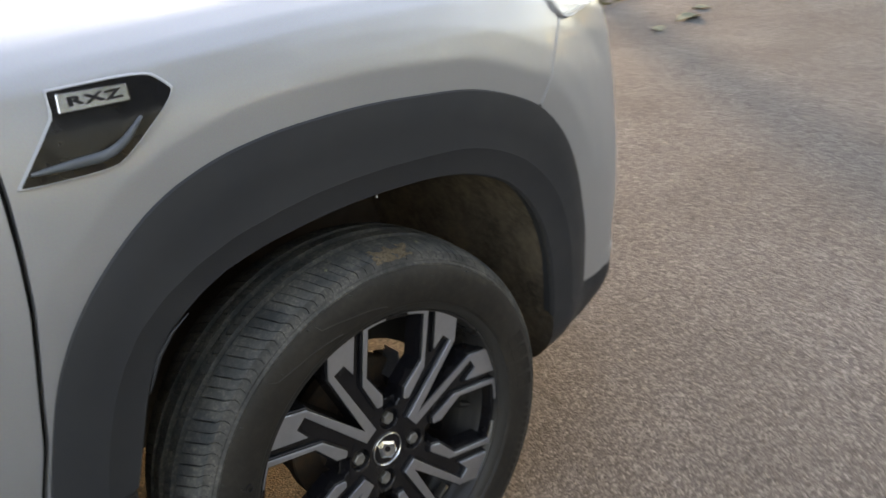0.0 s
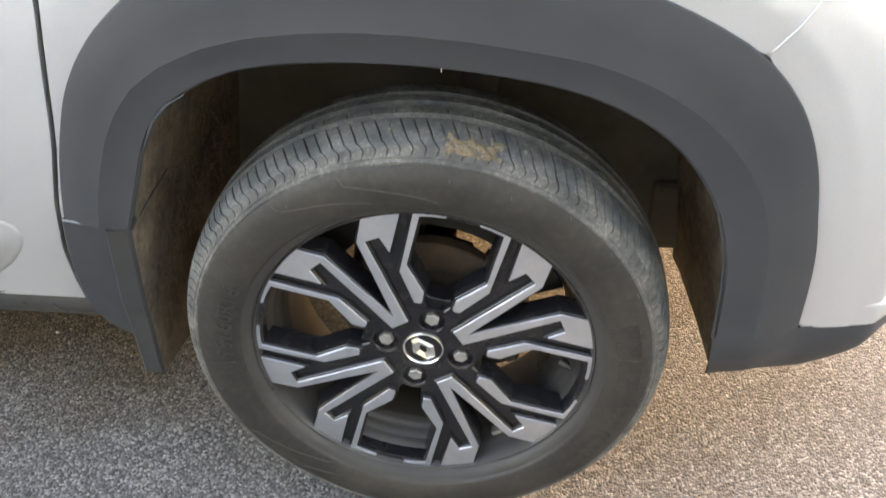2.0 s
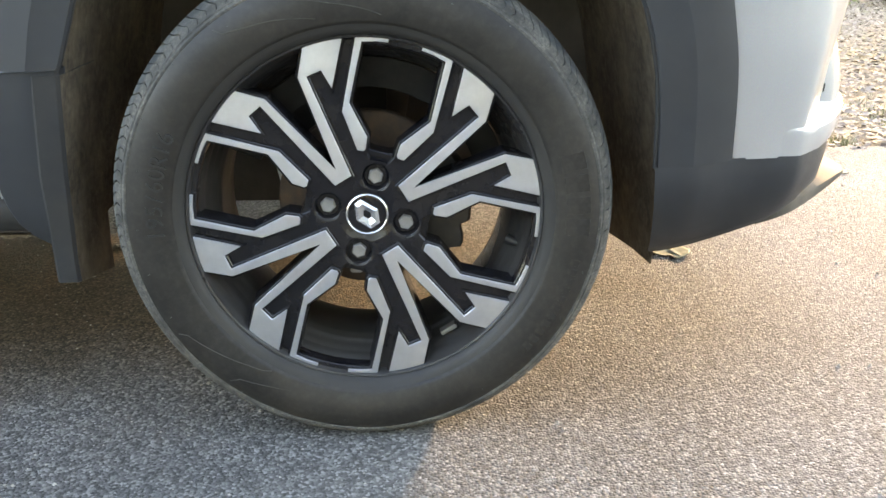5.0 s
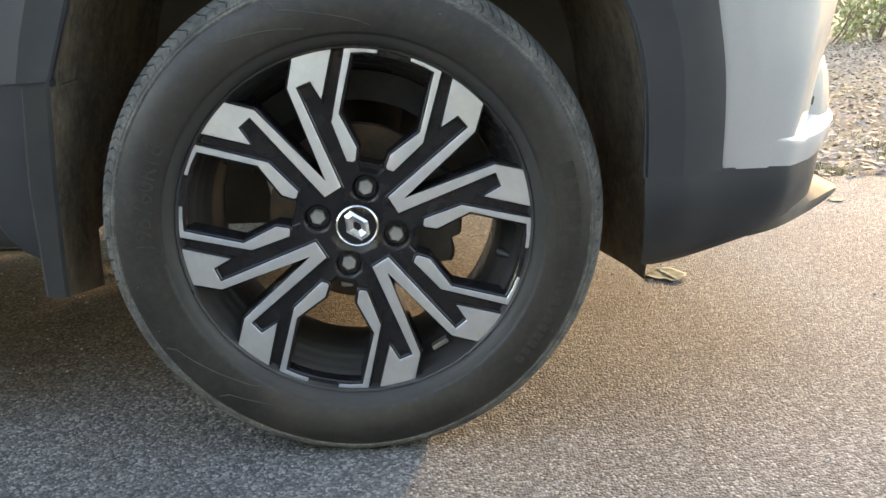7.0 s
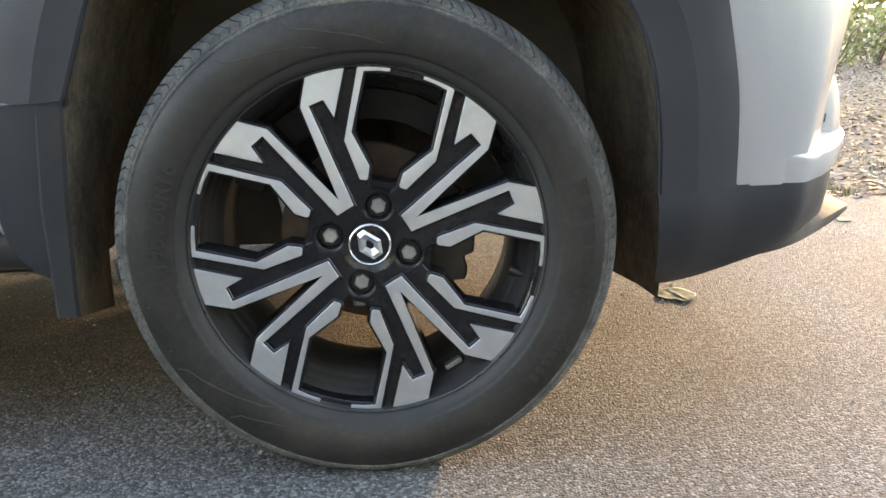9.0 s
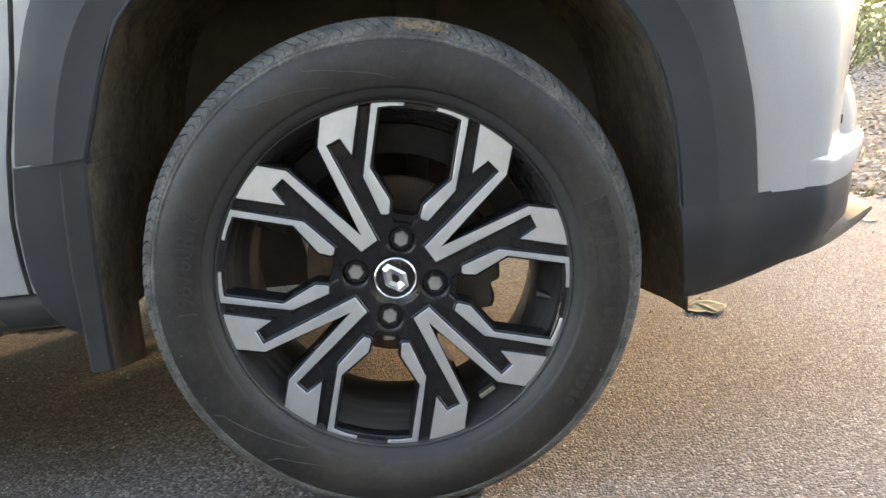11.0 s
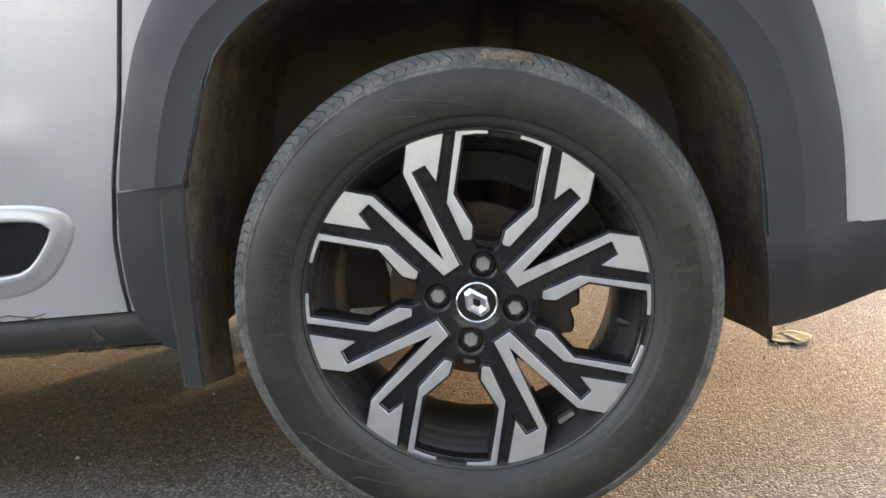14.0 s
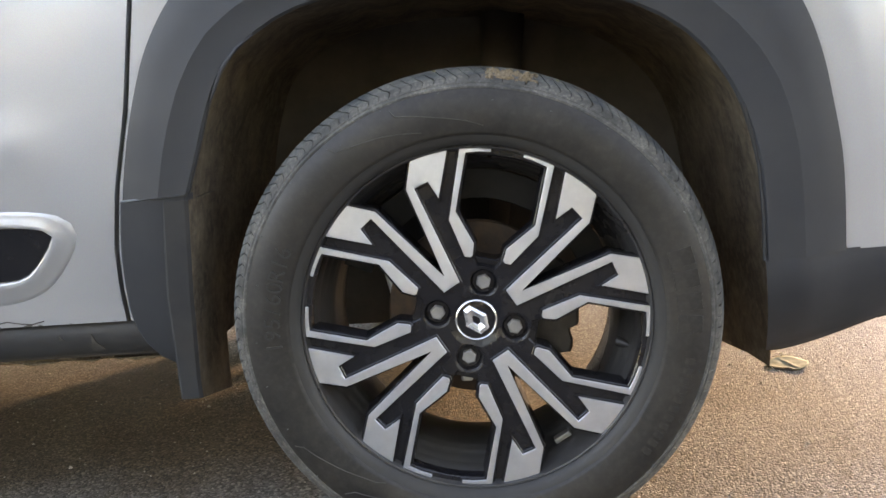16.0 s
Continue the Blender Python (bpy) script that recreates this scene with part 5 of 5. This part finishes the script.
for far in (False, True):
    build_wheelhouse(far)
    build_wheelhouse(far, -2.5)
part("underbody", box_mesh("underbody", -3.1, 0.56, 0.48, 1.27, 0.235, 0.42, UNDER, 0.02), car)
# invented bar behind the bumper, blocks low sun from the ground under the car
part("sun_block_bar", box_mesh("sun_block_bar", 0.35, 0.43, 0.46, 1.29, 0.160, 0.300, UNDER, 0.01), car)
part("engine_block", box_mesh("engine_block", -0.35, 0.52, 0.50, 1.25, 0.42, 0.80, UNDER, 0.02), car)
for y0, y1 in ((0.085, 0.48), (1.27, 1.665)):
    part("floor_pan", box_mesh("floor_pan", -2.08, -0.41, y0, y1, 0.262, 0.36, UNDER, 0.01), car)

# unseen box below the far floor, added to shade the ground beneath
part("unseen_sun_block", box_mesh("unseen_sun_block", -2.06, -0.42, 0.95, 1.60, 0.178, 0.265, UNDER, 0.015), car)

# bonnet
runs = [*np.linspace(-0.42, 0.55, 40), *np.linspace(0.57, 0.80, 24), *np.linspace(0.85, 1.46, 12)]
verts = []
for s in runs:
    a, b = skin(s, shoulder(s) + 0.066), skin(s, shoulder(s) + 0.066, 0, True)
    for k in np.linspace(0, 1, 25):
        p = a.lerp(b, k)
        p.z += 0.085 * (1 - abs(2 * k - 1) ** 2.2) * min(1.0, (b.y - a.y) / 1.3) + 0.004
        verts.append(p)
part("bonnet", mesh_of("bonnet", verts, grid_faces(len(runs), 25), PAINT), car, "silver bonnet")
for far in (False, True):
    part("grille", skin_panel("grille", [(0.425, 0.84), (0.50, 0.82), (1.49, 0.81)], [(0.41, 0.93), (0.50, shoulder(0.5) + 0.064), (1.49, shoulder(1.49) + 0.064)], 60, 8, VENT, far, -0.014, 0.01), car)

# cabin: dark glass and a painted roof
low = smoothed([(-0.38, 0.20), (-0.30, 0.55), (-0.28, 0.875), (-0.30, 1.20), (-0.38, 1.55), (-0.9, 1.66), (-2.4, 1.64), (-3.15, 1.52), (-3.22, 0.875), (-3.15, 0.23), (-2.4, 0.11), (-0.9, 0.09), (-0.38, 0.20)], 90, 2)[:-1]
mid = np.array([-1.85, 0.875])
verts = []
for g, dz, shift in ((1.0, 0.985, 0.0), (0.93, 1.2, -0.03), (0.80, 1.50, -0.10), (0.74, 1.56, -0.13)):
    for x, y in low:
        verts.append((mid[0] + (x - mid[0]) * g + shift, mid[1] + (y - mid[1]) * (g * 0.5 + 0.5), dz))
part("cabin_glass", mesh_of("cabin_glass", verts, grid_faces(4, len(low), True), GLASS), car, "dark tinted cabin windows")
verts = []
for g, z in ((0.775, 1.535), (0.755, 1.565), (0.70, 1.59), (0.5, 1.605), (0.2, 1.61)):
    for x, y in low:
        verts.append((mid[0] + (x - mid[0]) * g - 0.12, mid[1] + (y - mid[1]) * (g * 0.5 + 0.5) * (g / 0.775), z))
n = len(low)
part("roof", mesh_of("roof", verts, grid_faces(5, n, True) + [tuple(range(4 * n, 5 * n))], PAINT), car)
part("tailgate", box_mesh("tailgate", -3.32, -3.24, 0.13, 1.62, 0.40, 1.02, PAINT, 0.03), car)
part("parcel_deck", box_mesh("parcel_deck", -3.26, -0.36, 0.10, 1.65, 0.94, 0.99, UNDER, 0.005), car)

for x, y, turn in ((0.0, WIDE, 180), (-2.5, 0.0, 0), (-2.5, WIDE, 180)):
    copy_thing(wheel, pose(x, y, 0.305, 0, 0, turn))

# small things that belong to the near side: bead of the arch lip, a clip, the muddy seam under the sill, scuffs
bead = [(x, -0.0155 - 0.010 * k / 15, z) for k, (x, z) in enumerate(resample([(-0.3035, 0.598), (-0.2965, 0.612), (-0.283, 0.638), (-0.262, 0.660), (-0.240, 0.674)], 16))]
part("lip_bead", tube("lip_bead", bead, [0.0008 + 0.0016 * math.sin(math.pi * min(1.0, (k + 1) / 15)) for k in range(16)], PLASTIC, 8), car)
part("lip_clip", box_mesh("lip_clip", 0.0287, 0.0296, -0.032, -0.030, 0.7105, 0.715, SATIN, 0.0), car)
# crust of dried mud along the inner edge of the arch moulding
crust = resample([(0.3270, 0.556), (0.3400, 0.515), (0.3490, 0.477), (0.3550, 0.420), (0.3580, 0.362)], 90)
verts = []
for k, (x, z) in enumerate(crust):
    y = float(np.interp(z, (0.362, 0.50, 0.56), (-0.0065, -0.019, -0.024)))
    wide = 0.0005 + 0.0018 * max(0.0, noise.noise(Vector((0.3, z * 38, 2.2)))) + 0.0016 * abs(noise.noise(Vector((1.3, z * 160, 5.2))))
    fat = 0.0006 + 0.0016 * abs(noise.noise(Vector((4.3, z * 90, 1.2))))
    verts += [(x + wide, y + 0.0004, z), (x + wide * 0.4, y - fat, z), (x - 0.0008 - fat, y - fat * 0.4, z), (x - 0.001 - wide * 0.3, y + 0.008, z)]
part("mud_crust", mesh_of("mud_crust", verts, grid_faces(90, 4), FLAP), car, "dried mud crust along the moulding's edge")
rng = random.Random(12)
top, foot, n = [], [], 60
for k in range(n):
    x = -0.80 + 0.375 * k / (n - 1)
    deep = 0.006 + 0.010 * max(0.0, noise.noise(Vector((x * 22, 0.4, 1)))) + 0.004 * noise.noise(Vector((x * 80, 2.4, 1)))
    top.append((x, 0.110, 0.268))
    foot.append((x, 0.104, 0.262 - max(0.001, deep)))
part("seam_flange", mesh_of("seam_flange", top + foot + [(x, y + 0.008, z) for x, y, z in foot] + [(x, y + 0.008, z) for x, y, z in top], grid_faces(4, n, True), MUD), car, "muddy torn seam under the sill")
for x0, w, h in ((-0.535, 0.020, 0.026), (-0.575, 0.008, 0.008)):
    pts = [skin(x0 + w * a, 0.302 - h * (1 - b), -0.0025) for a, b in ((0, 0), (0.25, 0.55), (0.4, 1.0), (0.55, 0.5), (1.0, 0.05), (0.5, -0.05))]
    pts = [Vector((p.x, 0.0655 + (0.296 - p.z) * 0.5, p.z)) for p in pts]
    part("sill_scuff", mesh_of("sill_scuff", pts + [p + Vector((0, 0.003, 0)) for p in pts], [tuple(range(6)), tuple(range(6, 12))] + [(i, (i + 1) % 6, 6 + (i + 1) % 6, 6 + i) for i in range(6)], SCUFF, False), car, "pale scuff on the sill")
# crust of dried mud and a dry stalk on the door's lower edge
line = [skin(a, 0.3192 + 0.0012 * noise.noise(Vector((a * 60, 1.0, 0.0))), -0.001) for a in np.linspace(-0.80, -0.476, 70)]
part("door_crust", tube("door_crust", line, [0.0007 + 0.0034 * max(0.0, noise.noise(Vector((k * 0.31, 3.0, 0.0)))) for k in range(70)], SCUFF, 6), car)
pts = [skin(-0.655 + 0.017 * i, 0.3235 + 0.003 * math.sin(i * 1.7), 0.0008) for i in range(5)]
part("dry_stalk", tube("dry_stalk", pts, 0.0007, SCUFF, 5), car)

# ---- the verge and small things ----
build_litter()
crumpled_leaf(0.628, 0.688, [(-0.048, 0.0), (-0.038, 0.024), (0.0, 0.050), (0.028, 0.046), (0.043, 0.012), (0.034, -0.022), (0.006, -0.050), (-0.007, -0.044), (-0.012, -0.024), (-0.028, -0.030), (-0.044, -0.016)], "crumpled pale yellow-green leaf lying on the asphalt", PALE_LEAF, 5)
fallen_leaf(1.335, 1.34, 0.05, 20, "small pale dry leaf on the asphalt", PALE_LEAF, 0.1, 2)
fallen_leaf(3.42, 1.76, 0.14, 170, "whitish dry leaf on the asphalt", PALE_LEAF, 0.3, 3)
fallen_leaf(3.18, 1.775, 0.09, 60, "whitish dry leaf on the asphalt", PALE_LEAF, 0.3, 4)
fallen_leaf(3.64, 1.82, 0.09, 120, "whitish dry leaf on the asphalt", PALE_LEAF, 0.3, 6)
# shrubs from (1.2, 9.4) on are unseen, added to block low sky glow
for n, (x, y, h, w, leaves) in enumerate(((4.9, 8.6, 0.8, 1.2, 500), (5.9, 9.4, 1.0, 1.3, 650), (7.6, 9.0, 0.8, 1.0, 1200), (3.2, 9.6, 0.9, 1.2, 1200), (9.4, 12.0, 1.3, 1.2, 1500), (5.4, 13.0, 1.3, 1.4, 700), (1.2, 9.4, 2.2, 1.5, 1500), (-1.2, 10.0, 2.5, 1.5, 1500), (-3.8, 9.6, 2.4, 1.6, 1500), (-6.6, 10.2, 2.6, 1.6, 1500), (-9.5, 9.8, 2.5, 1.6, 1500), (2.4, 11.4, 2.4, 1.7, 1400), (0.2, 11.8, 1.7, 1.7, 1400), (-2.4, 11.6, 1.6, 1.7, 1400), (-5.0, 11.9, 1.7, 1.7, 1400), (-7.8, 11.5, 1.7, 1.7, 1400), (7.6, 12.6, 1.7, 1.7, 1400), (10.4, 13.6, 2.3, 1.7, 1400))):
    shrub(x, y, h, w, leaves, 20 + n, "low yellow-green shrub of the verge row, extended unseen to block low glow")
# invented hedge behind the camera, darkens low sky in reflections and under the car
for n in range(14):
    shrub(-15.0 + 2.0 * n, -7.0 + 0.4 * math.sin(n * 2.1), 3.6 + 0.4 * math.cos(n * 1.3), 1.3, 3200 if n < 8 else 1500, 90 + n, "unseen dark green bush, added across the road to block low sky", DARK_GREEN)
build_woods()
for n, (x, y, h) in enumerate(((11.3, 10.1, 8.0), (14.2, 12.9, 8.8), (8.1, 8.8, 8.6), (18.5, 15.5, 9.4))):
    tree(x, y, h, 40 + n, "slender roadside tree with a green crown", 2600)
for n, (x, y, h) in enumerate(((-0.6, -8.0, 10.5), (3.4, -7.2, 10.0), (9.6, -15.6, 9.4))):
    tree(x, y, h, 60 + n, "leafy tree on the other side of the road", 4200, DARK_GREEN)
